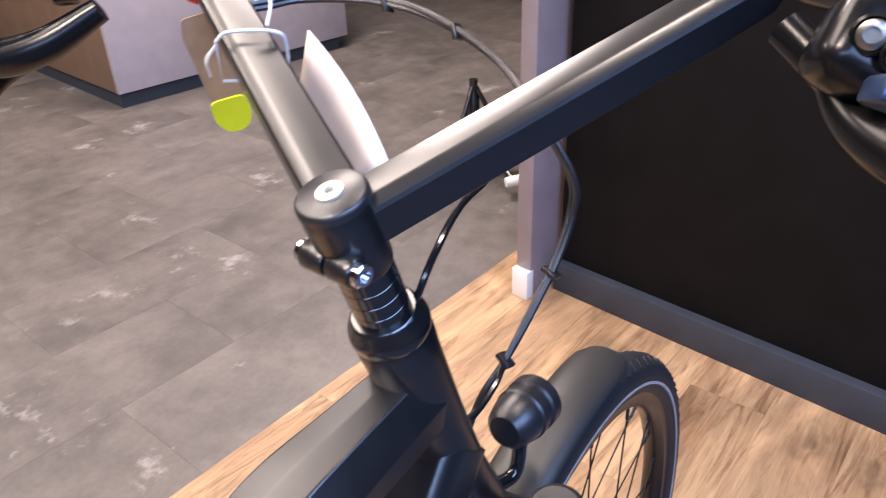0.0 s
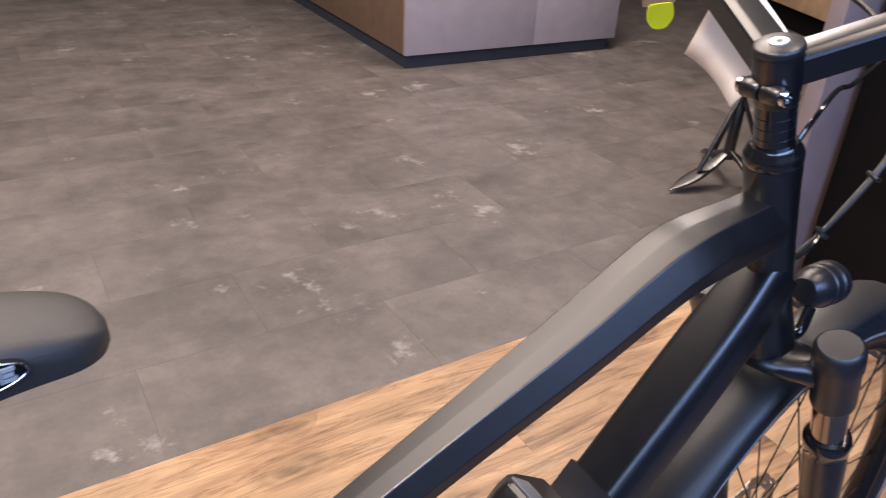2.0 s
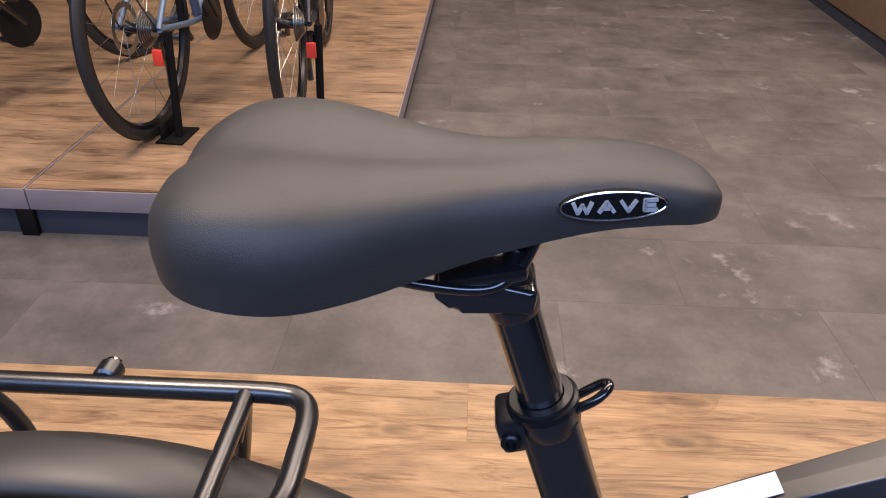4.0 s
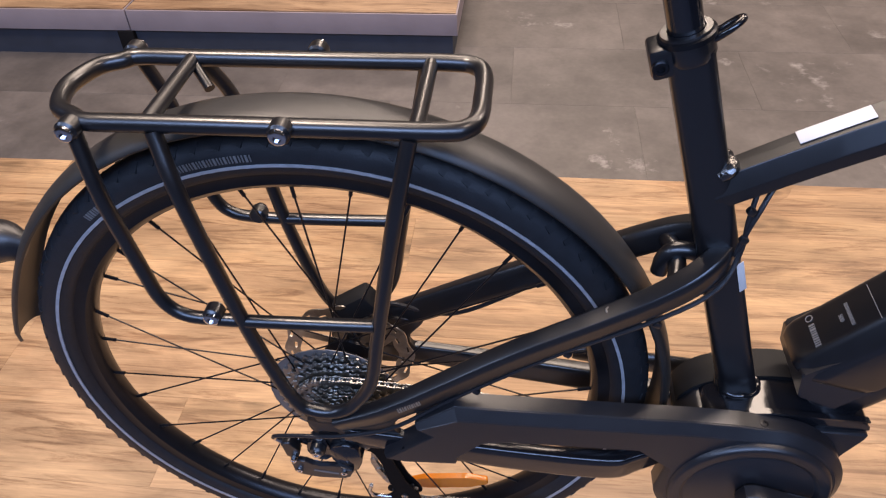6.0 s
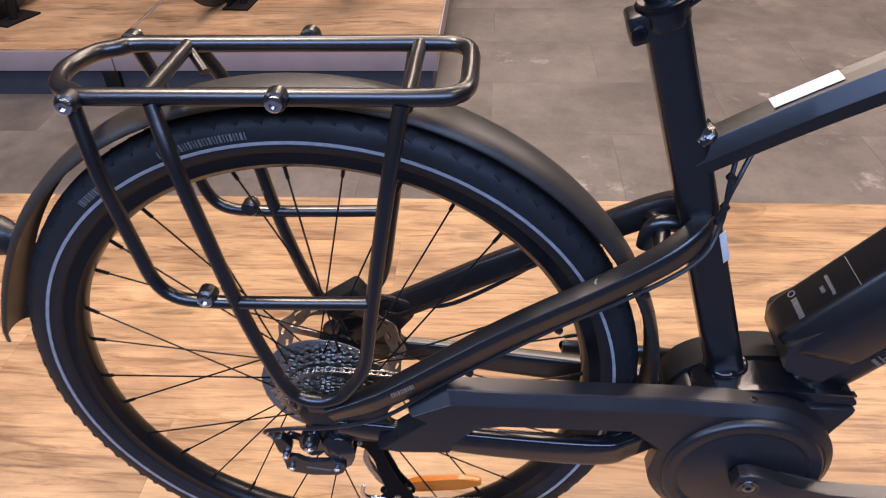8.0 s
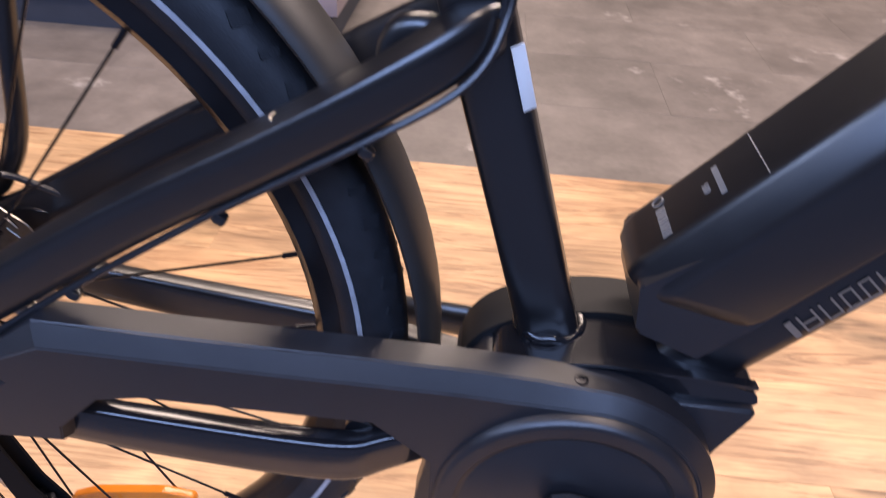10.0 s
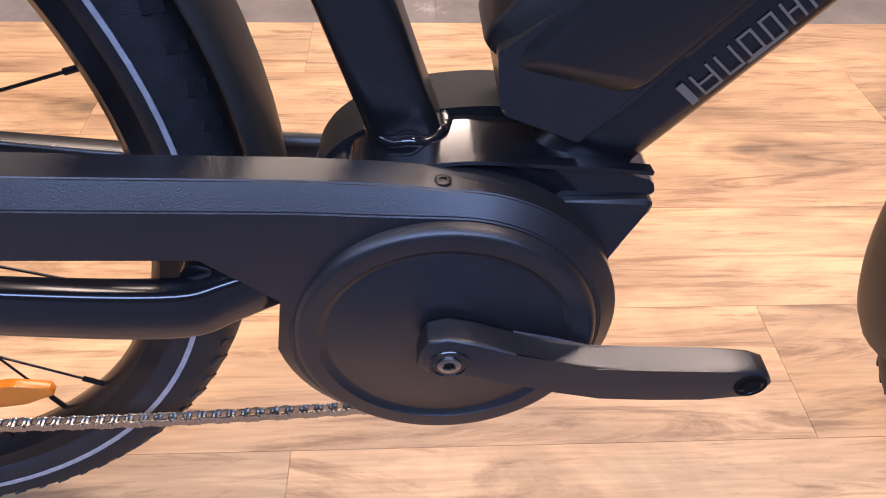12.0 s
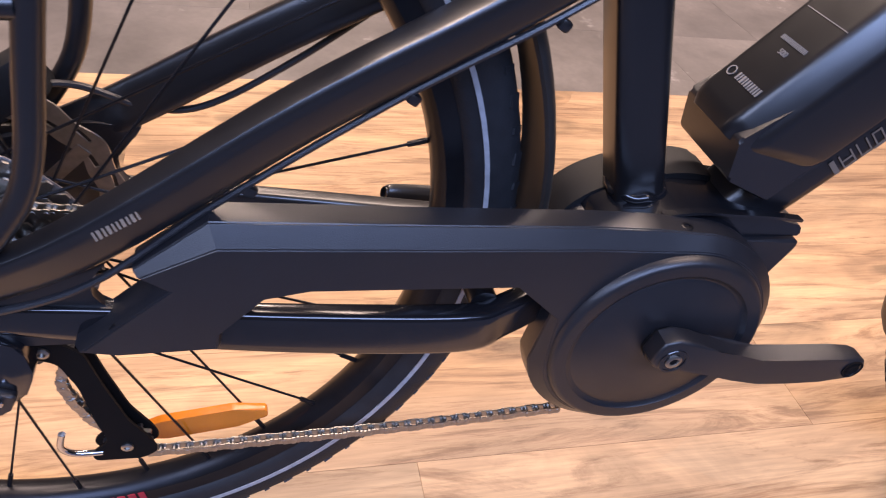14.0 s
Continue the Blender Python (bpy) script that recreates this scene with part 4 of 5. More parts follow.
for s in (-1, 1):
    yl = s * 0.078
    part("rack_leg", tube([(-0.156, s * 0.066, ZR - 0.006), (-0.147, yl, 0.682), (-0.137, yl, 0.600), (-0.131, yl, 0.564), (-0.116, yl, 0.544), (-0.085, yl, 0.538), (-0.013, yl, 0.538), (0.074, yl, 0.540)], 0.0068, 5), BLACK, rack)
    part("rack_leg", tube([(-0.092, s * 0.060, ZR - 0.005), (-0.076, yl, 0.678), (-0.055, yl, 0.536), (-0.036, yl, 0.450), (-0.023, yl, 0.412), (-0.010, yl, 0.399), (0.010, yl, 0.396), (0.028, yl, 0.402), (0.042, yl, 0.416), (0.062, yl, 0.453), (0.076, yl, 0.527), (0.100, yl, 0.657), (0.117, s * 0.060, ZR - 0.005)], 0.0072, 5), BLACK, rack)
    part("fixing_lug", block(0.030, 0.010, 0.022, 0.004, pose(0.006, s * 0.072, 0.382)), BLACK, rack)
    for x, z, y in ((-0.158, ZR, 0.074), (0.017, ZR + 0.003, 0.074), (-0.083, 0.545, 0.084)):
        part("lug", disc(0.0095, 0.016, (x, s * (y - 0.008), z), (0, 1, 0), 0.002, 20), BLACK, rack)
        part("rack_bolt", bolt(0.0072, 0.004, (x, s * (y + 0.001), z), (0, s, 0)), CHROME, rack, "bright socket bolt")
for x, z in ((-0.098, ZR), (0.122, ZR)):
    for s in (-1, 1):
        part("mudguard_strut", tube([(x, s * YR * 0.9, ZR), (x + (0.02 if x < 0 else -0.004), s * 0.03, 0.728 if x < 0 else 0.722)], 0.005, 1, 10), BLACK, rack)

# tail lamp on the rear mudguard
tl = thing("tail_lamp", "tail lamp with red and clear lens on the mudguard", "")
tl.parent = bike
d = Vector((math.sin(radians(-60)), 0, math.cos(radians(-60))))
pt = Vector(AX) + d * 0.379
bm = sweep(bmesh.new(), [pt + Vector((0.004, 0, 0.002)), pt + Vector((-0.015, 0, 0.009)), pt + Vector((-0.034, 0, 0.008))], circle(1, 16), [(0.013, 0.018), (0.022, 0.024), (0.024, 0.024)], 6)
part("lamp_housing", bm, PLASTIC, tl)
part("red_lens", block(0.013, 0.042, 0.026, 0.005, pose(pt.x - 0.038, 0, pt.z - 0.005, 0, 6, 0)), REDLENS, tl, "red lens")
part("clear_lens", block(0.013, 0.042, 0.017, 0.005, pose(pt.x - 0.036, 0, pt.z + 0.020, 0, 6, 0)), CLEAR, tl, "clear pinkish lens")

# saddle and seat post
SP = Vector((0.3290, 0, 0.790))
SD = Vector((-0.128, 0, 0.407)).normalized()
seat = thing("saddle", "wide matt dark grey comfort saddle", "")
seat.parent = bike
stations = [  # x, half width, top, edge drop, lower edge
    (0.145, 0.040, 0.950, 0.026), (0.150, 0.056, 0.958, 0.034), (0.163, 0.072, 0.967, 0.043), (0.183, 0.080, 0.971, 0.048), (0.206, 0.079, 0.970, 0.048), (0.230, 0.069, 0.967, 0.044), (0.254, 0.054, 0.964, 0.039), (0.280, 0.042, 0.963, 0.034), (0.308, 0.036, 0.964, 0.029), (0.338, 0.032, 0.966, 0.025), (0.365, 0.029, 0.964, 0.021), (0.385, 0.025, 0.959, 0.017), (0.396, 0.017, 0.953, 0.012), (0.401, 0.006, 0.947, 0.006)]
bm = bmesh.new()
rings = []
path = catmull([(a, b, c) for a, b, c, _ in stations], 4)
drops = [v.x for v in catmull([(s[3], 0, 0) for s in stations], 4)]
for v, dr in zip(path, drops):
    x, w, zt = v
    rear_pull = max(0.0, 0.255 - x)
    x -= rear_pull * 0.15
    w += rear_pull * 0.035
    ring = []
    dip = 0.009 * math.exp(-((x - 0.19) / 0.075) ** 2)
    for k in range(29):
        a = -1 + 2 * k / 28
        s = 1 if a >= 0 else -1
        f = abs(a)
        if f < 0.6:
            u = f / 0.6 * 0.86
            z = zt - dip * math.exp(-(u / 0.28) ** 2) - dr * 0.26 * u ** 2.4
            y = w * u
        else:
            g = (f - 0.6) / 0.4
            y = w * (0.86 + 0.14 * math.sin(min(1, g * 1.6) * math.pi / 2) - 0.10 * max(0, g - 0.55))
            z = zt - dr * (0.18 + 0.95 * g ** 1.15)
        ring.append(bm.verts.new((x, s * y, z)))
    rings.append(ring)
for a, b in zip(rings, rings[1:]):
    for j in range(28):
        bm.faces.new((a[j], a[j + 1], b[j + 1], b[j]))
    bm.faces.new((a[28], a[0], b[0], b[28]))
bm.faces.new(rings[0])
bm.faces.new(rings[-1][::-1])
part("saddle_cover", bm, SADDLE, seat, "matt dark grey saddle cover", 70)
for s in (-1, 1):
    part("saddle_rail", tube([(0.165, s * 0.030, 0.928), (0.20, s * 0.022, 0.910), (0.25, s * 0.020, 0.897), (0.285, s * 0.019, 0.894), (0.301, s * 0.015, 0.901), (0.309, s * 0.011, 0.914), (0.316, s * 0.009, 0.935)], 0.0034, 5, 10), GLOSS, seat)
    if s > 0:
        continue
    em = facing((0.3425, -0.0336, 0.9535), (1, 0.10, 0.045), (0, 0.12, 1))
    o = bmesh.new()
    ell = [(0.0245 * math.cos(2 * math.pi * i / 40), 0.0068 * math.sin(2 * math.pi * i / 40)) for i in range(40)]
    lathe_pts = [o.verts.new(em @ Vector((x, y, 0.0008))) for x, y in ell]
    low = [o.verts.new(em @ Vector((x, y, -0.004))) for x, y in ell]
    o.faces.new(lathe_pts)
    for i in range(40):
        o.faces.new((lathe_pts[i], low[i], low[(i + 1) % 40], lathe_pts[(i + 1) % 40]))
    badge = part("badge", o, PANEL, seat, "oval black badge with silver rim")
    ringm = bmesh.new()
    sweep(ringm, [em @ Vector((x, y, 0.001)) for x, y in ell], circle(0.0005, 6), n=1, closed=True)
    part("badge_rim", ringm, CHROME, badge)
    strokes = bmesh.new()
    for k, segs in enumerate(([(-1, 1, -0.5, -1), (-0.5, -1, 0, 0.6), (0, 0.6, 0.5, -1), (0.5, -1, 1, 1)], [(-0.8, -1, 0, 1), (0, 1, 0.8, -1), (-0.45, -0.3, 0.45, -0.3)], [(-0.8, 1, 0, -1), (0, -1, 0.8, 1)], [(-0.6, -1, -0.6, 1), (-0.6, 1, 0.7, 1), (-0.6, 0, 0.5, 0), (-0.6, -1, 0.7, -1)])):
        for x0, y0, x1, y1 in segs:
            cx = -0.0147 + k * 0.0100 + (0.0012 if k else 0)
            a, b = Vector((cx + x0 * 0.0042, y0 * 0.0024, 0)), Vector((cx + x1 * 0.0042, y1 * 0.0024, 0))
            dd = (b - a).normalized()
            nn = Vector((-dd.y, dd.x, 0)) * 0.00085
            a, b = a - dd * 0.0004, b + dd * 0.0004
            vs = [strokes.verts.new(em @ (p + Vector((0, 0, h)))) for h in (0.0006, 0.0022) for p in (a - nn, b - nn, b + nn, a + nn)]
            strokes.faces.new(vs[4:])
            for q in range(4):
                strokes.faces.new((vs[q], vs[(q + 1) % 4], vs[4 + (q + 1) % 4], vs[4 + q]))
    part("badge_lettering", strokes, SILVER, badge, "raised silver lettering")
post = thing("seat_post", "", "")
post.parent = bike
part("post_tube", tube([SP - SD * 0.05, SP + SD * 0.05, SP + SD * 0.108], 0.0138, 1, 24), GLOSS, post, "glossy black seat post")
part("post_head", lathe(bmesh.new(), [(0, 0.082), (0.0142, 0.082), (0.0152, 0.086), (0.0152, 0.106), (0.012, 0.113), (0, 0.113)], SP, SD, 24), BLACK, post)
part("post_clamp", block(0.048, 0.040, 0.009, 0.004, pose(0.285, 0, 0.899, 0, -12, 0)), GLOSS, post)
part("post_clamp", slab(rounded([(0.258, 0.888), (0.271, 0.877), (0.313, 0.875), (0.315, 0.891), (0.28, 0.898), (0.260, 0.895)], 0.004), -0.017, 0.017, 0.003), GLOSS, post)
part("clamp_bolt", bolt(0.006, 0.008, (0.301, -0.008, 0.910), (0.2, 0, 1)), ALLOY_B, post)
col = part("seat_clamp", lathe(bmesh.new(), [(0.0145, -0.012), (0.0195, -0.012), (0.0205, -0.009), (0.0205, 0.009), (0.0195, 0.012), (0.0145, 0.012)], SP + SD * 0.006, SD, 32), BLACK, fr)
part("clamp_ear", block(0.024, 0.030, 0.026, 0.004, pose(SP.x - 0.018, 0, SP.z - 0.006, 0, -17, 0)), BLACK, col)
for s in (-1, 1):
    part("clamp_bolt", bolt(0.0065, 0.005, (SP.x - 0.022, s * 0.016, SP.z - 0.008), (0, s, 0)), ALLOY_B, col)
part("clamp_eyelet", tube([(0.343, -0.006, 0.800), (0.355, -0.008, 0.811), (0.363, -0.002, 0.816), (0.361, 0.006, 0.812), (0.345, 0.008, 0.798)], 0.003, 5, 10), GLOSS, col, "bent black wire loop")
part("clamp_knurl", lathe(bmesh.new(), [(0.020, 0.0), (0.0222, 0.001), (0.0222, 0.005), (0.020, 0.006)], SP + SD * 0.010, SD, 40), ALLOY_B, col, "knurled black ring")

# head set, stem and handlebar
hs = thing("headset", "", "")
hs.parent = bike
part("headset_cup", lathe(bmesh.new(), [(0.014, 0.081), (0.0175, 0.081), (0.0195, 0.083), (0.0205, 0.087), (0.0222, 0.0885), (0.0230, 0.092), (0.0228, 0.0955), (0.0212, 0.0985), (0.014, 0.0985)], HEAD, DOWN, 36), GLOSS, hs, "glossy black headset cup")
for i in range(4):
    a = 0.046 + i * 0.009
    part("spacer", lathe(bmesh.new(), [(0.012, a), (0.0150, a), (0.0153, a + 0.0003), (0.0153, a + 0.0086), (0.0150, a + 0.0089), (0.012, a + 0.0089)], HEAD, DOWN, 32), GLOSS, hs)
stem = thing("handlebar", "one-piece matt black handlebar with two flat-topped arms", "")
stem.parent = bike
part("stem_clamp", lathe(bmesh.new(), [(0, 0.0005), (0.0158, 0.0005), (0.0172, 0.0025), (0.0178, 0.010), (0.0175, 0.028), (0.0164, 0.044), (0.0156, 0.046), (0.010, 0.046)], HEAD, DOWN, 36), BLACK, stem)
part("top_cap", lathe(bmesh.new(), [(0, -0.0012), (0.0158, -0.0012), (0.0174, 0.0), (0.0180, 0.002), (0.0180, 0.0045), (0.0158, 0.005), (0, 0.005)], HEAD, DOWN, 40), PLASTIC, stem, "black round top cap")
part("cap_bolt", lathe(bmesh.new(), [(0, -0.0012), (0.0024, -0.0012), (0.0027, -0.0026), (0.0066, -0.0024), (0.0070, -0.0012), (0.0070, 0), (0, 0)], HEAD, DOWN, 32), material("pale_cap_bolt", (0.72, 0.70, 0.62), 0.35, 0.6), stem, "pale silver bolt")
for s in (-1, 1):
    e0 = on_axis(0.031, -0.0145, s * 0.0090)
    part("clamp_ear", lathe(bmesh.new(), [(0, -0.008), (0.0068, -0.008), (0.0078, -0.0065), (0.0078, 0.0065), (0.0068, 0.008), (0, 0.008)], e0, (0, 1, 0), 22), BLACK, stem)
    part("stem_bolt", bolt(0.0062, 0.005, e0 + Vector((0, s * 0.0095, 0)), (0, s, 0)), CHROME, stem)
BARP = rounded([(-0.30, 0.5), (0.40, 0.5), (0.5, 0.12), (0.34, -0.5), (-0.34, -0.5), (-0.5, 0.30)], 0.05, 1)
for s in (-1, 1):
    a0 = Vector((0.868, 0, 1.018))
    yaw = radians(67.0 if s > 0 else 25.1)
    ad = Vector((math.cos(yaw) * 0.948, s * math.sin(yaw) * 0.948, 0.318))
    a1 = a0 + ad * 0.262
    yb, yo = radians(150 if s > 0 else 143), radians(100 if s > 0 else 80)
    back = Vector((math.cos(yb), s * math.sin(yb), 0.0))
    out = Vector((math.cos(yo), s * math.sin(yo), 0.0))
    inner = Vector((-math.sin(yb), s * math.cos(yb), 0.0)) * (1 if s * -1 * s * math.cos(yb) > 0 else -1)
    if inner.y * s > 0:
        inner = -inner
    d0 = (a1 - a0)
    bmA = bmesh.new()
    ringp = []
    lat = Vector((-d0.y, d0.x, 0)).normalized() * (-s)
    upv = lat.cross(d0.normalized()) * (1 if lat.cross(d0.normalized()).z > 0 else -1)
    for f in (0.0, 0.25, 0.5, 0.8, 0.96, 1.0):
        p = a0 + d0 * f
        k = 1.0 if f < 0.95 else (0.94 if f < 0.99 else 0.7)
        ringp.append([bmA.verts.new(p + lat * (u * (0.030 - 0.001 * f) * k) + upv * (v * 0.027 * k)) for u, v in BARP])
    for a, b in zip(ringp, ringp[1:]):
        for j in range(len(BARP)):
            bmA.faces.new((a[j], a[(j + 1) % len(BARP)], b[(j + 1) % len(BARP)], b[j]))
    bmA.faces.new(ringp[0])
    bmA.faces.new(ringp[-1][::-1])
    part("bar_arm", bmA, BLACK, stem, "flat-topped black bar arm", 24)
    part("bar_end", tube([a1 - d0.normalized() * 0.012, a1 + d0.normalized() * 0.010, a1 + out * 0.022, a1 + out * 0.030 + back * 0.030, a1 + out * 0.030 + back * 0.10, a1 + out * 0.030 + back * 0.20], 0.0118, 6, 16), LEVER, stem)
    part("grip", tube([a1 + out * 0.03 + back * 0.115, a1 + out * 0.03 + back * 0.16, a1 + out * 0.03 + back * 0.23], 0.0165, 5, 18), RUBBER, stem, "black rubber grip")
    lev = thing("brake_lever", "", "")
    lev.parent = stem
    q = a1 + out * 0.030 + back * 0.070
    part("lever_clamp", lathe(bmesh.new(), [(0.0125, -0.008), (0.018, -0.008), (0.019, -0.006), (0.019, 0.006), (0.018, 0.008), (0.0125, 0.008)], q, back, 24), LEVER, lev)
    part("master_cylinder", tube([q - back * 0.02 + inner * 0.022 + Vector((0, 0, -0.020)), q + back * 0.02 + inner * 0.018 + Vector((0, 0, -0.040)), q + back * 0.055 + inner * 0.006 + Vector((0, 0, -0.047)), q + back * 0.09 - inner * 0.006 + Vector((0, 0, -0.038))], 0.0115, 5, 14, [(0.7, 0.7), (1.1, 1.0), (1.2, 1.1), (0.9, 0.9)]), LEVER, lev, "glossy black brake master cylinder")
    part("lever_blade", tube([q - inner * 0.004 + Vector((0, 0, -0.030)), q - inner * 0.020 + back * 0.02 + Vector((0, 0, -0.050)), q - inner * 0.020 + back * 0.055 + Vector((0, 0, -0.066)), q - inner * 0.012 + back * 0.075 + Vector((0, 0, -0.082))], 0.0056, 6, 12, [(1, 1.3), (1, 1.4), (0.9, 1.3), (0.9, 1.0)]), LEVER, lev, "curved black brake lever")
    for k in (0, 1):
        part("lever_bolt", bolt(0.0075, 0.004, q + back * (0.024 * k) + inner * 0.013 + Vector((0, 0, 0.014)), inner + Vector((0, 0, 0.8))), CHROME, lev, "bright socket bolt")
part("bar_clip", lathe(bmesh.new(), [(0.018, -0.008), (0.0225, -0.008), (0.0225, 0.008), (0.018, 0.008)], Vector((0.868, 0, 1.018)) + Vector((0.3704, 0.8726, 0.318)) * 0.262, (0.37, 0.87, 0.32), 20), REDCLIP, stem, "bright red plastic clip")
part("lever_insert", block(0.022, 0.016, 0.012, 0.003, pose(0.985, -0.188, 1.083, 20, 20, 35)), BLUE, stem, "dark blue metal insert")

perch = part("lever_perch", block(0.062, 0.040, 0.034, 0.010, facing((1.0206, -0.1786, 1.0850), (0.3380, -0.8266, -0.4500), (0.6455, -0.1444, 0.7500)), 3), LEVER, stem, "black brake lever perch with two bolts")
part("perch_collar", tube([(1.0380, -0.1310, 1.0906), (1.0297, -0.1543, 1.0760), (1.0238, -0.1763, 1.0592)], 0.0095, 5, 14), LEVER, perch)
for p in ((0.9996, -0.1743, 1.1007), (0.9981, -0.1873, 1.0943)):
    part("perch_bolt", bolt(0.0062, 0.004, p, (-0.9671, -0.1503, 0.2053)), STEEL, perch, "bright socket bolt")
    part("bolt_collar", lathe(bmesh.new(), [(0.0085, -0.012), (0.0085, 0.001), (0.0072, 0.002), (0.0062, 0.0005)], p, (-0.9671, -0.1503, 0.2053), 24), LEVER, perch)

# cables looping from the bar to the frame
cab = thing("brake_cables", "black brake and light cables", "")
cab.parent = bike
for dx, dy, dz in ((0, 0, 0), (0.004, 0.006, 0.004)):
    part("cable", tube([(0.995, 0.262, 1.062 + dz), (1.03, 0.252, 1.062 + dz), (1.06, 0.243, 1.063 + dz), (1.09, 0.205 + dy, 1.061 + dz), (1.106, 0.165 + dy, 1.054 + dz), (1.104, 0.118 + dy, 1.043 + dz), (1.092, 0.066 + dy, 1.026 + dz), (1.072 + dx, 0.022 + dy, 1.002), (1.076 + dx, -0.002 + dy, 0.965), (1.078 + dx, -0.002 + dy * 0.8, 0.938), (1.062, 0.0 + dy * 0.3, 0.905), (1.030, 0.002 + dy * 0.3, 0.872), (1.004, 0.004, 0.850), (0.984, 0.010, 0.828), (0.972, 0.014, 0.800), (0.962, 0.016, 0.770)], 0.0027, 6, 8), PLASTIC, cab, "black brake hose")
part("cable", tube([(0.896, -0.010, 0.955), (0.914, -0.012, 0.983), (0.955, 0.002, 0.992), (1.011, 0.023, 0.984), (1.07, 0.036, 0.996), (1.115, 0.055, 1.008)], 0.0022, 8, 8), GLOSS, cab, "thin black light cable")
for p, r in (((1.073, 0.022, 1.000), 40), ((1.056, 0.001, 0.898), 20), ((1.004, 0.004, 0.850), 30), ((1.104, 0.121, 1.044), 60), ((1.100, 0.188, 1.058), 70)):
    part("cable_tie", block(0.011, 0.013, 0.004, 0.001, pose(*p, r, 20, 0)), PLASTIC, cab)
part("cable", tube([(1.004, 0.004, 0.850), (0.985, 0.0, 0.841), (0.955, -0.004, 0.838), (0.925, -0.004, 0.846)], 0.0026, 6, 8), GLOSS, cab)
part("cable", tube([(0.425, 0.004, 0.690), (0.412, -0.006, 0.672), (0.406, -0.018, 0.640), (0.405, -0.024, 0.604), (0.388, -0.040, 0.572), (0.337, -0.052, 0.540), (0.25, -0.056, 0.488), (0.15, -0.067, 0.424), (0.08, -0.078, 0.376), (0.02, -0.082, 0.358), (-0.03, -0.080, 0.350), (-0.060, -0.076, 0.340), (-0.066, -0.073, 0.332)], 0.0024, 8, 8), PLASTIC, cab)
part("cable", tube([(0.455, 0.004, 0.700), (0.428, -0.004, 0.675), (0.412, -0.018, 0.645), (0.405, -0.022, 0.622), (0.402, -0.022, 0.60)], 0.0024, 8, 8), PLASTIC, cab)
part("cable", tube([(0.36, 0.05, 0.575), (0.28, 0.056, 0.515), (0.20, 0.060, 0.452), (0.14, 0.062, 0.415), (0.10, 0.064, 0.412), (0.06, 0.058, 0.430), (0.02, 0.050, 0.432)], 0.0026, 8, 8), PLASTIC, cab)
for p in ((0.340, -0.052, 0.536), (0.26, -0.055, 0.489), (0.17, -0.064, 0.432), (0.405, -0.020, 0.650), (0.405, -0.023, 0.620)):
    part("cable_clip", block(0.008, 0.007, 0.007, 0.002, pose(*p, 0, 30, 0)), BLACK, cab)
part("stay_bolt", bolt(0.004, 0.003, (0.294, -0.050, 0.5490), (0, -0.4, 0.9)), STEEL, fr)
part("brake_caliper", block(0.056, 0.030, 0.032, 0.006, pose(0.018, 0.054, 0.428, 0, -35, 0)), MATT, bike, "black rear disc brake caliper")

# fork, lamp
fork = thing("suspension_fork", "black suspension fork with bronze stanchions", "")
fork.parent = bike
part("fork_crown", sweep(bmesh.new(), [on_axis(0.330, 0.016, -0.070), on_axis(0.322, 0.010, -0.045), on_axis(0.318, 0.0, -0.015), on_axis(0.318, 0.0, 0.015), on_axis(0.322, 0.010, 0.045), on_axis(0.330, 0.016, 0.070)], circle(1, 16), [(0.017, 0.017), (0.021, 0.016), (0.028, 0.014), (0.028, 0.014), (0.021, 0.016), (0.017, 0.017)], 6), BLACK, fork, "glossy black fork crown")
for s in (-1, 1):
    o = on_axis(0, 0.011, s * 0.066)
    part("fork_cap", lathe(bmesh.new(), [(0, 0.276), (0.018, 0.2762), (0.0212, 0.2790), (0.0222, 0.2835), (0.0222, 0.302), (0.0208, 0.305), (0.0204, 0.350), (0.0192, 0.355), (0.012, 0.355)], o, DOWN, 32), PLASTIC, fork, "grained black fork cap")
    part("stanchion", lathe(bmesh.new(), [(0.0163, 0.34), (0.0163, 0.44)], o, DOWN, 28), STANCHION, fork, "polished bronze stanchion")
    part("fork_seal", lathe(bmesh.new(), [(0.015, 0.405), (0.0190, 0.405), (0.0222, 0.409), (0.0226, 0.417), (0.0205, 0.421), (0.0212, 0.430), (0.015, 0.430)], o, DOWN, 28), GLOSS, fork)
    part("fork_lower", lathe(bmesh.new(), [(0.015, 0.425), (0.0205, 0.427), (0.0212, 0.45), (0.0190, 0.56), (0.017, 0.68), (0.019, 0.71), (0.016, 0.738), (0, 0.738)], o, DOWN, 28), BLACK, fork, "matt black fork lower")
part("fork_arch", tube([on_axis(0.445, 0.030, -0.060), on_axis(0.405, 0.047, -0.052), on_axis(0.388, 0.051, 0), on_axis(0.405, 0.047, 0.052), on_axis(0.445, 0.030, 0.060)], 0.009, 6), BLACK, fork)
part("mudguard_bolt", bolt(0.006, 0.005, (0.985, -0.012, 0.706), (-0.5, -0.3, 0.8)), CHROME, fork, "bright mudguard bolt")
hl = thing("head_lamp", "round black bicycle headlamp with clear lens", "")
hl.parent = bike
LA = Vector((0.90, 0, -0.12)).normalized()
LC = Vector((1.018, -0.008, 0.790))
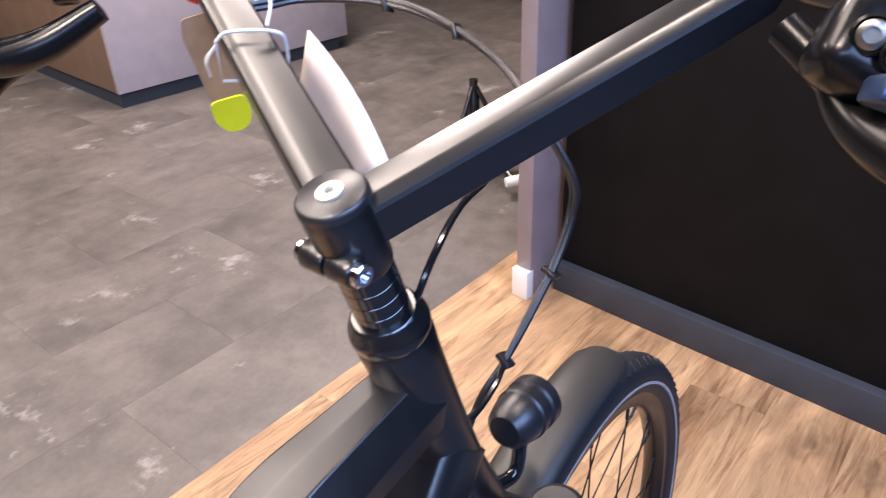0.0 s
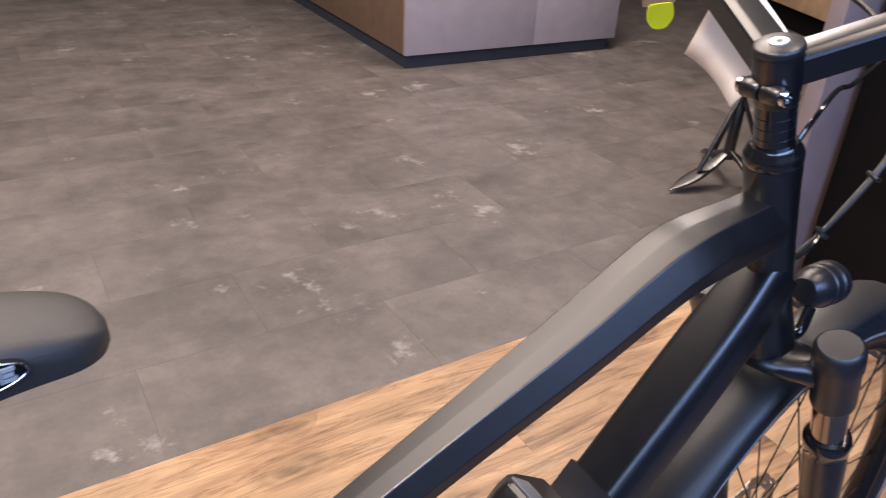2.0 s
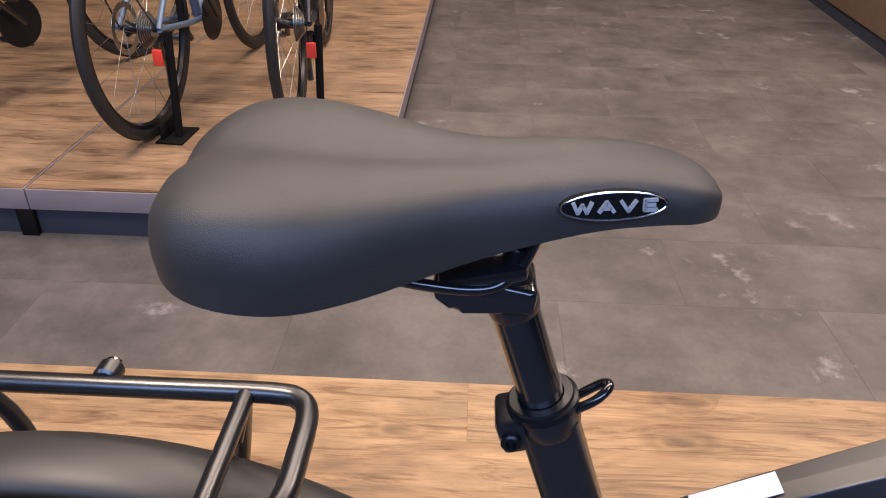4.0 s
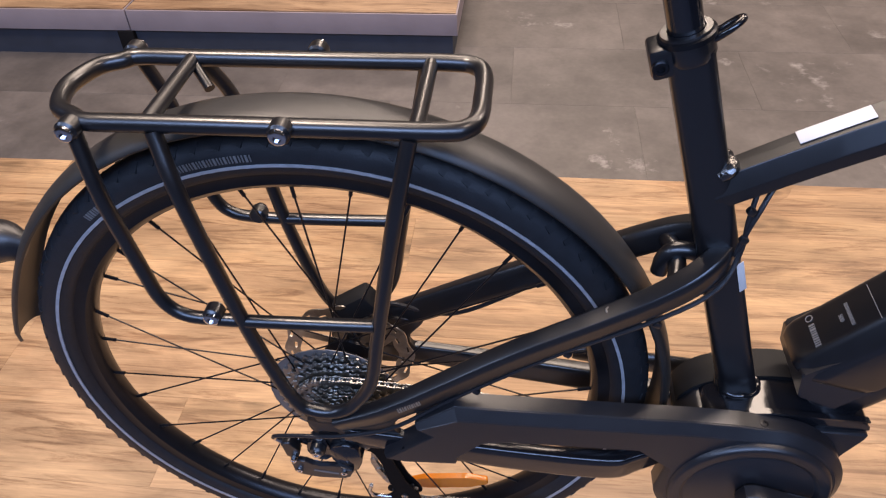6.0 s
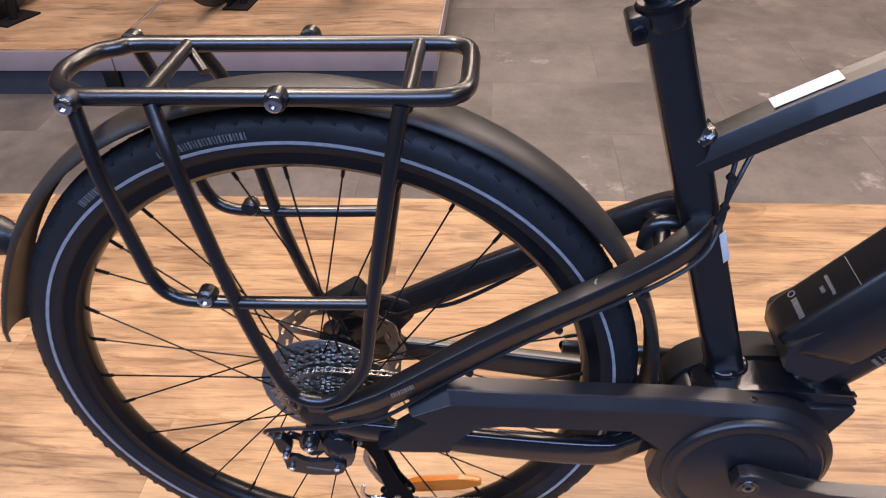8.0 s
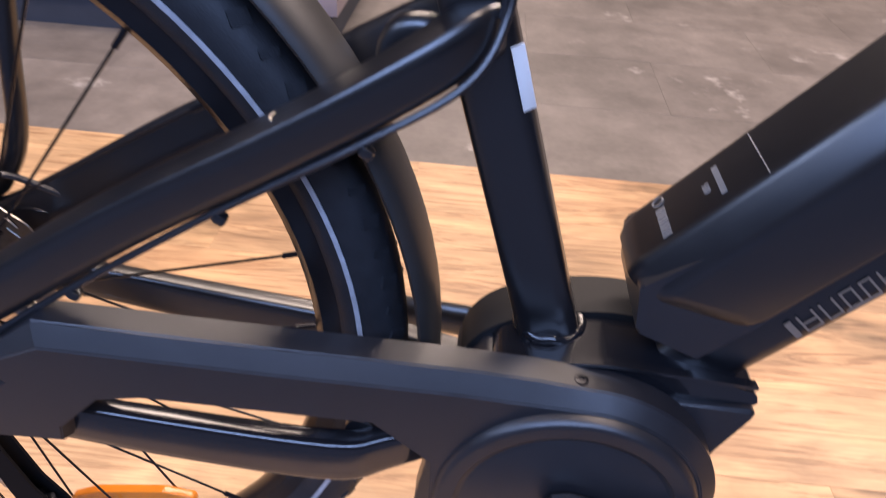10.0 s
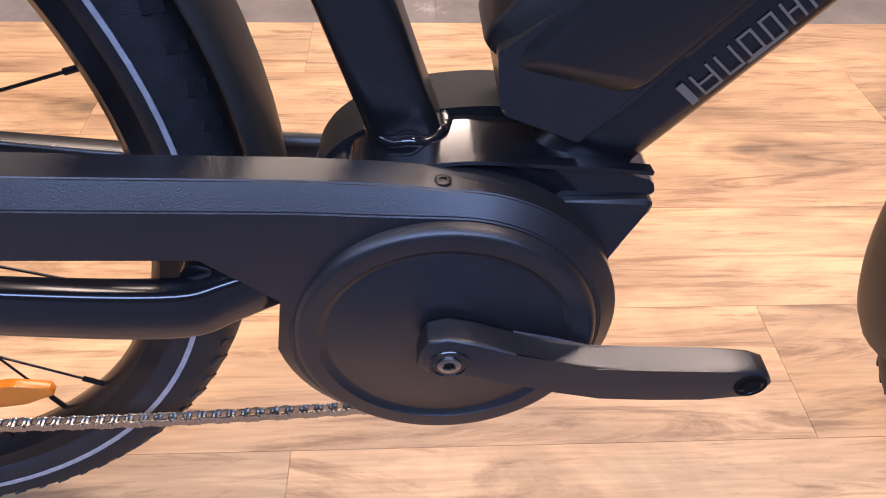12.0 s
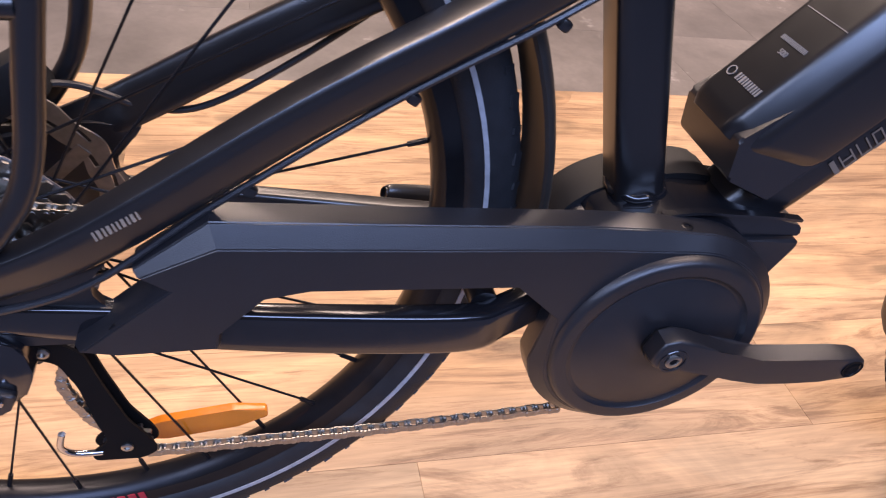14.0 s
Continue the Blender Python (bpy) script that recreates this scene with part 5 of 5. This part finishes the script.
part("lamp_body", lathe(bmesh.new(), [(0, -0.0255), (0.01216, -0.0255), (0.01672, -0.0204), (0.02014, -0.0068), (0.02014, -0.0017), (0.02166, 0), (0.02166, 0.0051), (0.02014, 0.0068), (0.02014, 0.0136), (0.02204, 0.0153), (0.02204, 0.0255), (0.02052, 0.0272)], LC, LA, 36), PLASTIC, hl, "ribbed glossy black lamp body")
part("lamp_lens", lathe(bmesh.new(), [(0.02052, 0.02635), (0.0152, 0.0306), (0, 0.03315)], LC, LA, 36), CHROME, hl, "clear faceted lens")
part("lamp_bracket", tube([LC + Vector((0, 0, -0.024)), LC + Vector((-0.012, 0, -0.05)), on_axis(0.315, 0.02)], 0.006, 5, 10), GLOSS, hl)

# the front end is steered a little to the left
STEER = Matrix.Translation(HEAD) @ Matrix.Rotation(radians(6.0), 4, -DOWN) @ Matrix.Translation(-HEAD)
for ob in (fork, front, front_guard, hl):
    ob.matrix_basis = STEER

# tags tied to the left bar arm
tags = thing("hang_tags", "kraft tag, yellow clip and white paper tied to handlebar", "tag")
T0 = Vector((0.868, 0, 1.018)) + Vector((0.3704, 0.8726, 0.318)) * 0.150
AD = Vector((0.3704, 0.8726, 0.318))
AL = Vector((-0.9205, 0.3907, 0.0))
AU = AL.cross(AD) if AL.cross(AD).z > 0 else AD.cross(AL)
bm = bmesh.new()
sweep(bm, [T0 + AL * u + AU * v + AD * w for u, v, w in ((0.019, 0.010, 0.004), (0.012, 0.0175, 0.000), (-0.012, 0.0175, -0.006), (-0.019, 0.008, -0.006), (-0.017, -0.018, 0.0), (0.017, -0.018, 0.006))], circle(0.0011, 8), n=6, closed=True)
for k in range(2):
    sweep(bm, [T0 + AL * 0.019 + AU * 0.008 + AD * 0.004, T0 + AL * 0.024 - AU * 0.006 + AD * (0.010 + 0.003 * k), T0 + AL * 0.022 - AU * 0.020 + AD * 0.016], circle(0.0009, 8), n=5)
sweep(bm, [T0 - AL * 0.010 + AU * 0.018, T0 - AL * 0.016 + AU * 0.021 + AD * 0.012, T0 - AL * 0.020 + AU * 0.022 + AD * 0.024], circle(0.0010, 8), n=5)
part("string", bm, WHITE, tags, "white twisted string")
K0 = Vector((0.948, 0.205, 1.050))
part("card", slab(rounded([(-0.012, 0.030), (0.012, 0.030), (0.016, 0.018), (0.016, -0.032), (-0.016, -0.032), (-0.016, 0.018)], 0.003), -0.0005, 0.0005), KRAFT, tags, "brown kraft card tag").matrix_basis = Matrix.Translation(K0) @ pose(0, 0, 0, 12, -12, -34)
part("clip", slab(rounded([(-0.012, 0.012), (0.012, 0.012), (0.013, -0.004), (0.006, -0.014), (-0.006, -0.014), (-0.013, -0.004)], 0.005), -0.001, 0.001), YELLOW, tags, "neon yellow plastic clip").matrix_basis = Matrix.Translation(K0 + Vector((-0.006, -0.016, -0.036))) @ pose(0, 0, 0, 14, -10, -34)
bm = bmesh.new()
P0, P1, P2, P3 = Vector((0.985, 0.150, 1.066)), Vector((0.980, 0.182, 0.975)), Vector((0.913, 0.066, 0.963)), Vector((0.928, 0.030, 1.022))
NX, NY = 8, 5
grid = []
for i in range(NX + 1):
    f = i / NX
    row = []
    for j in range(NY + 1):
        g = j / NY
        p = P0.lerp(P3, f).lerp(P1.lerp(P2, f), g)
        row.append(bm.verts.new(p + Vector((0.010, 0.006, 0.0)) * math.sin(f * 3.0) * (1 + 0.6 * g)))
    grid.append(row)
for i in range(NX):
    for j in range(NY):
        bm.faces.new((grid[i][j], grid[i + 1][j], grid[i + 1][j + 1], grid[i][j + 1]))
sheet = part("paper_sheet", bm, PAPER, tags, "hanging white paper sheet", 80)
mod = sheet.modifiers.new("thick", "SOLIDIFY")
mod.thickness = 0.0008

# marks on the tyres and rim
def curved_bars(name, c, r, a_mid, widths, size, y, mat, parent, label):
    """Plain bars set round a wheel."""
    total = sum(widths) * size + 0.25 * size * (len(widths) - 1)
    bm = bmesh.new()
    x = -total / 2
    for wd in widths:
        a0, a1 = radians(a_mid) + x / r, radians(a_mid) + (x + wd * size) / r
        vs = []
        for h in (0, -0.0005):
            for a, rr in ((a0, r), (a1, r), (a1, r + size), (a0, r + size)):
                vs.append(bm.verts.new((c[0] + rr * math.sin(a), y + h + (rr - r) * (-0.02), c[2] + rr * math.cos(a))))
        bm.faces.new(vs[4:])
        for k in range(4):
            bm.faces.new((vs[k], vs[(k + 1) % 4], vs[4 + (k + 1) % 4], vs[4 + k]))
        x += wd * size + 0.25 * size
    return tagged(part(name, bm, mat, parent, label), kind="stuff")


curved_bars("printed_mark", AX, 0.3325, -37, (0.14, 0.3, 0.14, 0.3, 0.14, 0.3, 0.14, 0.3, 0.14, 0.12, 0.12, 0.12, 0.12), 0.0075, -0.0231, GREYPRINT, rear, "grey printed mark of plain bars")
curved_bars("printed_mark", AX, 0.3325, -14, (0.16, 0.3, 0.14) * 9, 0.0075, -0.0231, GREYPRINT, rear, "grey printed mark of plain bars")
curved_bars("rim_mark", AX, 0.2985, 170, (0.5, 0.6, 0.6, 0.6), 0.0105, -0.0150, RED, rear, "small red printed mark of plain bars")
glyph_bars("stay_mark", (0.2, 0.3, 0.2, 0.3, 0.2, 0.2, 0.3, 0.2, 0.3, 0.2), 0.0062, facing((0.100, -0.0828, 0.4225), (0.86, 0.10, 0.48), (0, 0.5, 1)), BRONZEPRINT, fr, "bronze printed mark of plain bars")

# ---- display stage with bicycles ----
stage = thing("display_stage", "low oak-topped display stage with lilac edge and navy plinth", "stage", kind="structure")
for x0, x1 in ((-3.4, -0.994), (-0.99, 0.012)):
    part("stage_edge", slab([(x0, 0.085), (x1, 0.085), (x1, 0.150), (x0, 0.150)], 1.472, 5.2, 0.002), EDGING, stage, "mauve grey laminate edge")
    part("stage_surface", slab([(x0 + 0.004, 0.149), (x1 - 0.005, 0.149), (x1 - 0.005, 0.1535), (x0 + 0.004, 0.1535)], 1.477, 5.2), STAGEWOOD, stage, "oak stage surface")
part("plinth", slab([(-3.4, -0.004), (-0.004, -0.004), (-0.004, 0.085), (-3.4, 0.085)], 1.486, 5.18), NAVY, stage, "navy blue plinth")
part("plinth_joint", block(0.05, 0.02, 0.085, 0.002, pose(-1.01, 1.477, 0.0425)), PANEL, stage)


def display_bicycle(at, heading, paint, label):
    """A simpler bicycle that stands on the stage."""
    b = thing("bicycle", label, "bicycle", "bicycles on the stage")
    R = 0.342
    for cx in (0.0, 1.03):
        c = (cx, 0, R)
        w = thing("wheel", "", "")
        w.parent = b
        part("tyre", lathe(bmesh.new(), [(R - 0.034, -0.013), (R - 0.018, -0.0165), (R - 0.006, -0.011), (R, 0), (R - 0.006, 0.011), (R - 0.018, 0.0165), (R - 0.034, 0.013), (R - 0.034, -0.013)], c, (0, 1, 0), 64), RUBBER, w)
        part("rim", lathe(bmesh.new(), [(R - 0.032, -0.011), (R - 0.048, -0.010), (R - 0.054, 0), (R - 0.048, 0.010), (R - 0.032, 0.011)], c, (0, 1, 0), 64), ALLOY_B, w)
        part("hub", lathe(bmesh.new(), [(0, -0.06), (0.008, -0.06), (0.01, -0.04), (0.026, -0.034), (0.016, -0.02), (0.016, 0.02), (0.026, 0.034), (0.01, 0.04), (0.008, 0.06), (0, 0.06)], c, (0, 1, 0), 20), ALLOY_B, w)
        for i in range(20):
            a = 2 * math.pi * i / 20
            s = 1 if i % 2 else -1
            part("spoke", sweep(bmesh.new(), [(cx + 0.024 * math.sin(a + 0.9 * s), s * 0.033, R + 0.024 * math.cos(a + 0.9 * s)), (cx + (R - 0.052) * math.sin(a), 0, R + (R - 0.052) * math.cos(a))], circle(0.001, 5), n=1), STEEL, w)
        part("brake_disc", lathe(bmesh.new(), [(0.062, 0.040), (0.080, 0.040), (0.080, 0.042), (0.062, 0.042), (0.062, 0.040)], c, (0, 1, 0), 40), STEEL, w)
    f = thing("frame", "", "")
    f.parent = b
    for nm, pts_, r in (("seat_tube", [(0.43, 0, 0.28), (0.30, 0, 0.72)], 0.016), ("top_tube", [(0.31, 0, 0.70), (0.86, 0, 0.80)], 0.017), ("down_tube", [(0.43, 0, 0.28), (0.90, 0, 0.72)], 0.022), ("head_tube", [(0.85, 0, 0.84), (0.91, 0, 0.67)], 0.022)):
        part(nm, tube(pts_, r, 1), paint, f)
    for s in (-1, 1):
        part("seat_stay", tube([(0.315, s * 0.02, 0.67), (0.22, s * 0.045, 0.55), (0.0, s * 0.066, R)], 0.009, 5), paint, f)
        part("chain_stay", tube([(0.42, s * 0.035, 0.28), (0.25, s * 0.05, 0.30), (0.0, s * 0.066, R)], 0.010, 5), paint, f)
        part("fork_blade", tube([(0.91, s * 0.05, 0.68), (0.97, s * 0.055, 0.52), (1.03, s * 0.055, R)], 0.012, 5), paint, f)
        part("crank_arm", tube([(0.43, s * 0.08, 0.28), (0.43 + s * 0.12, s * 0.095, 0.28 - s * 0.12)], 0.010, 1), BLACK, b)
        part("pedal", block(0.09, 0.075, 0.022, 0.006, pose(0.43 + s * 0.12, s * 0.145, 0.28 - s * 0.12, 0, 20, 0)), PLASTIC, b)
        part("mudguard_stay", tube([(0.0, s * 0.06, R), (-0.20, s * 0.03, R + 0.31)], 0.003, 1, 6), BLACK, b)
    cs = thing("cassette", "", "")
    cs.parent = b
    for i in range(7):
        part("sprocket", disc(0.058 - 0.005 * i, 0.002, (0, -0.026 - 0.0045 * i, R), (0, 1, 0), 0.0003, 32), STEEL, cs)
    part("derailleur", tube([(0.0, -0.07, R - 0.03), (0.02, -0.065, R - 0.08), (0.05, -0.05, R - 0.13), (0.05, -0.05, R - 0.20)], 0.014, 5, 10, [(1, 1), (1.3, 1.3), (0.7, 1), (0.8, 1.2)]), GLOSS, b)
    part("chainring", disc(0.085, 0.004, (0.43, -0.055, 0.28), (0, 1, 0), 0.001, 40), ALLOY_B, b)
    part("saddle", sweep(bmesh.new(), [(0.16, 0, 0.93), (0.22, 0, 0.945), (0.32, 0, 0.94), (0.43, 0, 0.935)], circle(1, 14), [(0.06, 0.02), (0.07, 0.025), (0.035, 0.02), (0.015, 0.015)], 5), SADDLE, b)
    part("seat_post", tube([(0.305, 0, 0.70), (0.245, 0, 0.92)], 0.0135, 1), BLACK, b)
    part("handlebar", tube([(0.80, -0.30, 0.98), (0.86, -0.12, 0.97), (0.86, 0.12, 0.97), (0.80, 0.30, 0.98)], 0.012, 6), BLACK, b)
    part("stem", tube([(0.845, 0, 0.84), (0.83, 0, 0.90), (0.865, 0, 0.965)], 0.017, 4), BLACK, b)
    part("reflector", block(0.012, 0.03, 0.05, 0.004, pose(-0.055, -0.075, R - 0.07)), REDCLIP, b, "red tag at the rear axle")
    b.matrix_basis = Matrix.Translation(at) @ Matrix.Rotation(radians(heading), 4, "Z")
    return b


STEELBLUE = material("steel_blue_paint", (0.14, 0.20, 0.30), 0.4, 0.2, 0.08)
TAN = material("ochre_paint", (0.62, 0.33, 0.05), 0.4, 0.1, 0.08)
DARK = material("dark_paint", (0.03, 0.03, 0.04), 0.4, 0.2, 0.08)
BIKES = (((-0.765, 1.90, 0.1535), 86, STEELBLUE, "steel blue city bicycle standing on the oak stage"), ((-0.325, 2.01, 0.1535), 95, DARK, "dark grey city bicycle standing on the oak stage"), ((-1.50, 1.78, 0.1535), 70, TAN, "ochre city bicycle standing on the oak stage"))
for at, heading, paint, label in BIKES:
    display_bicycle(at, heading, paint, label)
    st = thing("bicycle_stand", "black steel bicycle stand on the oak stage", "stand", "stands on the stage")
    part("base_plate", block(0.14, 0.09, 0.006, 0.001, pose(-0.02, -0.075, 0.0035)), PANEL, st)
    part("upright", tube([(-0.03, -0.085, 0.006), (-0.005, -0.095, 0.34)], 0.013, 1, 12), PANEL, st)
    part("tyre_fork", block(0.10, 0.012, 0.05, 0.003, pose(-0.02, -0.045, 0.03)), PANEL, st)
    st.matrix_basis = Matrix.Translation(at) @ Matrix.Rotation(radians(heading), 4, "Z")

# ---- counter ----
counter = thing("display_counter", "lilac grey counter with brown end panel on a navy plinth", "counter", kind="structure")
rot = Matrix.Translation((2.378, 3.32, 0)) @ Matrix.Rotation(radians(-3.4), 4, "Z")
for nm, bm, mat in (("front_panel", block(0.866, 0.03, 1.0, 0.002, pose(0.434, 0.015, 0.577)), LAMINATE), ("front_panel", block(0.635, 0.03, 1.0, 0.002, pose(1.1885, 0.015, 0.577)), LAMINATE), ("end_panel", block(0.03, 2.4, 1.0, 0.002, pose(0.016, 1.233, 0.577)), BROWN), ("body", block(1.42, 2.36, 0.99, 0.002, pose(0.735, 1.23, 0.575)), BROWN), ("plinth", block(1.44, 2.36, 0.083, 0, pose(0.735, 1.205, 0.0375)), NAVY), ("worktop", block(1.50, 2.5, 0.03, 0.003, pose(0.73, 1.23, 1.093)), OAK)):
    bmesh.ops.transform(bm, matrix=rot, verts=bm.verts)
    part(nm, bm, mat, counter)

# ---- black partition ahead of the bicycle ----
pa, pb = Vector((2.246, 0.697, 0)), Vector((2.115, -0.90, 0))
pd = (pb - pa).normalized()
pn = Vector((-pd.y, pd.x, 0))
if pn.x < 0:
    pn = -pn
PM = Matrix((pd, pn, Vector((0, 0, 1)))).transposed().to_4x4()
PM.translation = pa
screen = thing("partition", "black display partition with lilac end post and navy plinth", "partition", kind="structure")
for nm, bm, mat in (("panel", block(3.2, 0.04, 2.2, 0.002, PM @ pose(1.6, 0.045, 1.12)), PANEL), ("plinth", block(3.2, 0.05, 0.09, 0.002, PM @ pose(1.6, 0.02, 0.045)), NAVY), ("end_post", block(0.05, 0.15, 2.25, 0.003, PM @ pose(-0.045, -0.012, 1.125)), EDGING), ("post_foot", block(0.054, 0.03, 0.09, 0.002, PM @ pose(-0.045, -0.09, 0.045)), WHITE)):
    part(nm, bm, mat, screen)

# ---- bench beyond the partition ----
bench = thing("oak_bench", "long low oak bench over a black base that stands in for its shadow", "bench")
BM = Matrix.Translation((4.95, 1.95, 0)) @ Matrix.Rotation(radians(64), 4, "Z")
# the near-black base stands in for the shadow under the board
for nm, bm, mat in (("board", block(2.6, 0.6, 0.32, 0.003, BM @ pose(1.2, -0.32, 0.33)), OAK), ("base", block(2.5, 0.5, 0.18, 0.003, BM @ pose(1.2, -0.34, 0.09)), PANEL)):
    part(nm, bm, mat, bench)

# ---- stand beyond the front wheel ----
stand = thing("display_stand", "black folding display stand with flat pointed feet", "stand")
CB = Vector((2.79, 1.40, 0))
part("column", lathe(bmesh.new(), [(0, 0.10), (0.022, 0.10), (0.022, 0.30), (0.016, 0.31), (0.016, 0.37), (0, 0.37)], CB, (0, 0, 1), 20), BLACK, stand)
for k in range(3):
    a = radians(120 * k + 178)
    d = Vector((math.cos(a), math.sin(a), 0))
    foot = part("leg", sweep(bmesh.new(), [CB + d * 0.02 + Vector((0, 0, 0.115)), CB + d * 0.10 + Vector((0, 0, 0.075)), CB + d * 0.20 + Vector((0, 0, 0.040)), CB + d * 0.29 + Vector((0, 0, 0.012))], rounded([(-0.5, 0.5), (0.5, 0.5), (0.5, -0.5), (-0.5, -0.5)], 0.2, 2), [(0.030, 0.022), (0.050, 0.016), (0.060, 0.012), (0.006, 0.006)], 4), BLACK, stand, "flat black foot that ends in a point")
    part("strut", tube([CB + d * 0.15 + Vector((0, 0, 0.07)), CB + Vector((0, 0, 0.36))], 0.009, 1, 10), BLACK, stand)
part("end_cap", lathe(bmesh.new(), [(0, -0.035), (0.017, -0.035), (0.020, -0.028), (0.020, 0.030), (0.016, 0.035), (0, 0.035)], CB + Vector((-0.10, -0.26, 0.062)), (0.8, -0.6, 0.1), 20), WHITE, stand, "pale plastic end cap")
part("cap_arm", tube([CB + Vector((-0.10, -0.26, 0.062)), CB + Vector((0, 0, 0.14))], 0.010, 1, 10), BLACK, stand)
# ---- floor pieces ----
random.seed(4)
STONE_MESH = {}
for i in range(-6, 15):
    for j in range(0, 15):
        x0, y0 = 1.182 - 0.67 * 6 + (i + 6) * 0.67 - (0.335 if j % 2 else 0), EDGE + j * 0.335 - 0.001
        if x0 + 0.67 > 7.9 or y0 > 5.2:
            continue
        if 1.52 < y0 and x0 + 0.67 < 0.0:
            continue
        if "m" not in STONE_MESH:
            b = bmesh.new()
            v = [b.verts.new(p) for p in ((0.0004, 0.0004, 0), (0.6696, 0.0004, 0), (0.6696, 0.3346, 0), (0.0004, 0.3346, 0))]
            w = [b.verts.new(p) for p in ((0, 0, -0.0008), (0.67, 0, -0.0008), (0.67, 0.335, -0.0008), (0, 0.335, -0.0008))]
            b.faces.new(v)
            for k in range(4):
                b.faces.new((w[k], w[(k + 1) % 4], v[(k + 1) % 4], v[k]))
            me = bpy.data.meshes.new("tile")
            b.to_mesh(me)
            b.free()
            me.materials.append(STONE)
            STONE_MESH["m"] = me
        ob = new("tile", STONE_MESH["m"])
        ob.location = (x0, y0, 0)
        ob.parent = floor
PW, PL = 0.1755, 1.22
JOINT = {1: 1.20, 3: -0.74, 4: 0.857, 5: 0.341, 6: -0.20}
b = bmesh.new()
v = [b.verts.new(p) for p in ((0.0003, 0.0003, 0), (PL - 0.0003, 0.0003, 0), (PL - 0.0003, PW - 0.0003, 0), (0.0003, PW - 0.0003, 0))]
w = [b.verts.new(p) for p in ((0, 0, -0.0009), (PL, 0, -0.0009), (PL, PW, -0.0009), (0, PW, -0.0009))]
b.faces.new(v)
for k in range(4):
    b.faces.new((w[k], w[(k + 1) % 4], v[(k + 1) % 4], v[k]))
plank_mesh = bpy.data.meshes.new("plank")
b.to_mesh(plank_mesh)
b.free()
plank_mesh.materials.append(WOOD)
for j in range(0, 7):
    y0 = EDGE - PW * (j + 1)
    x0 = JOINT.get(j, random.uniform(0, PL)) - 5 * PL
    while x0 < 5:
        ob = new("plank", plank_mesh)
        ob.location = (x0, y0, 0.0005)
        ob.parent = deck
        x0 += PL
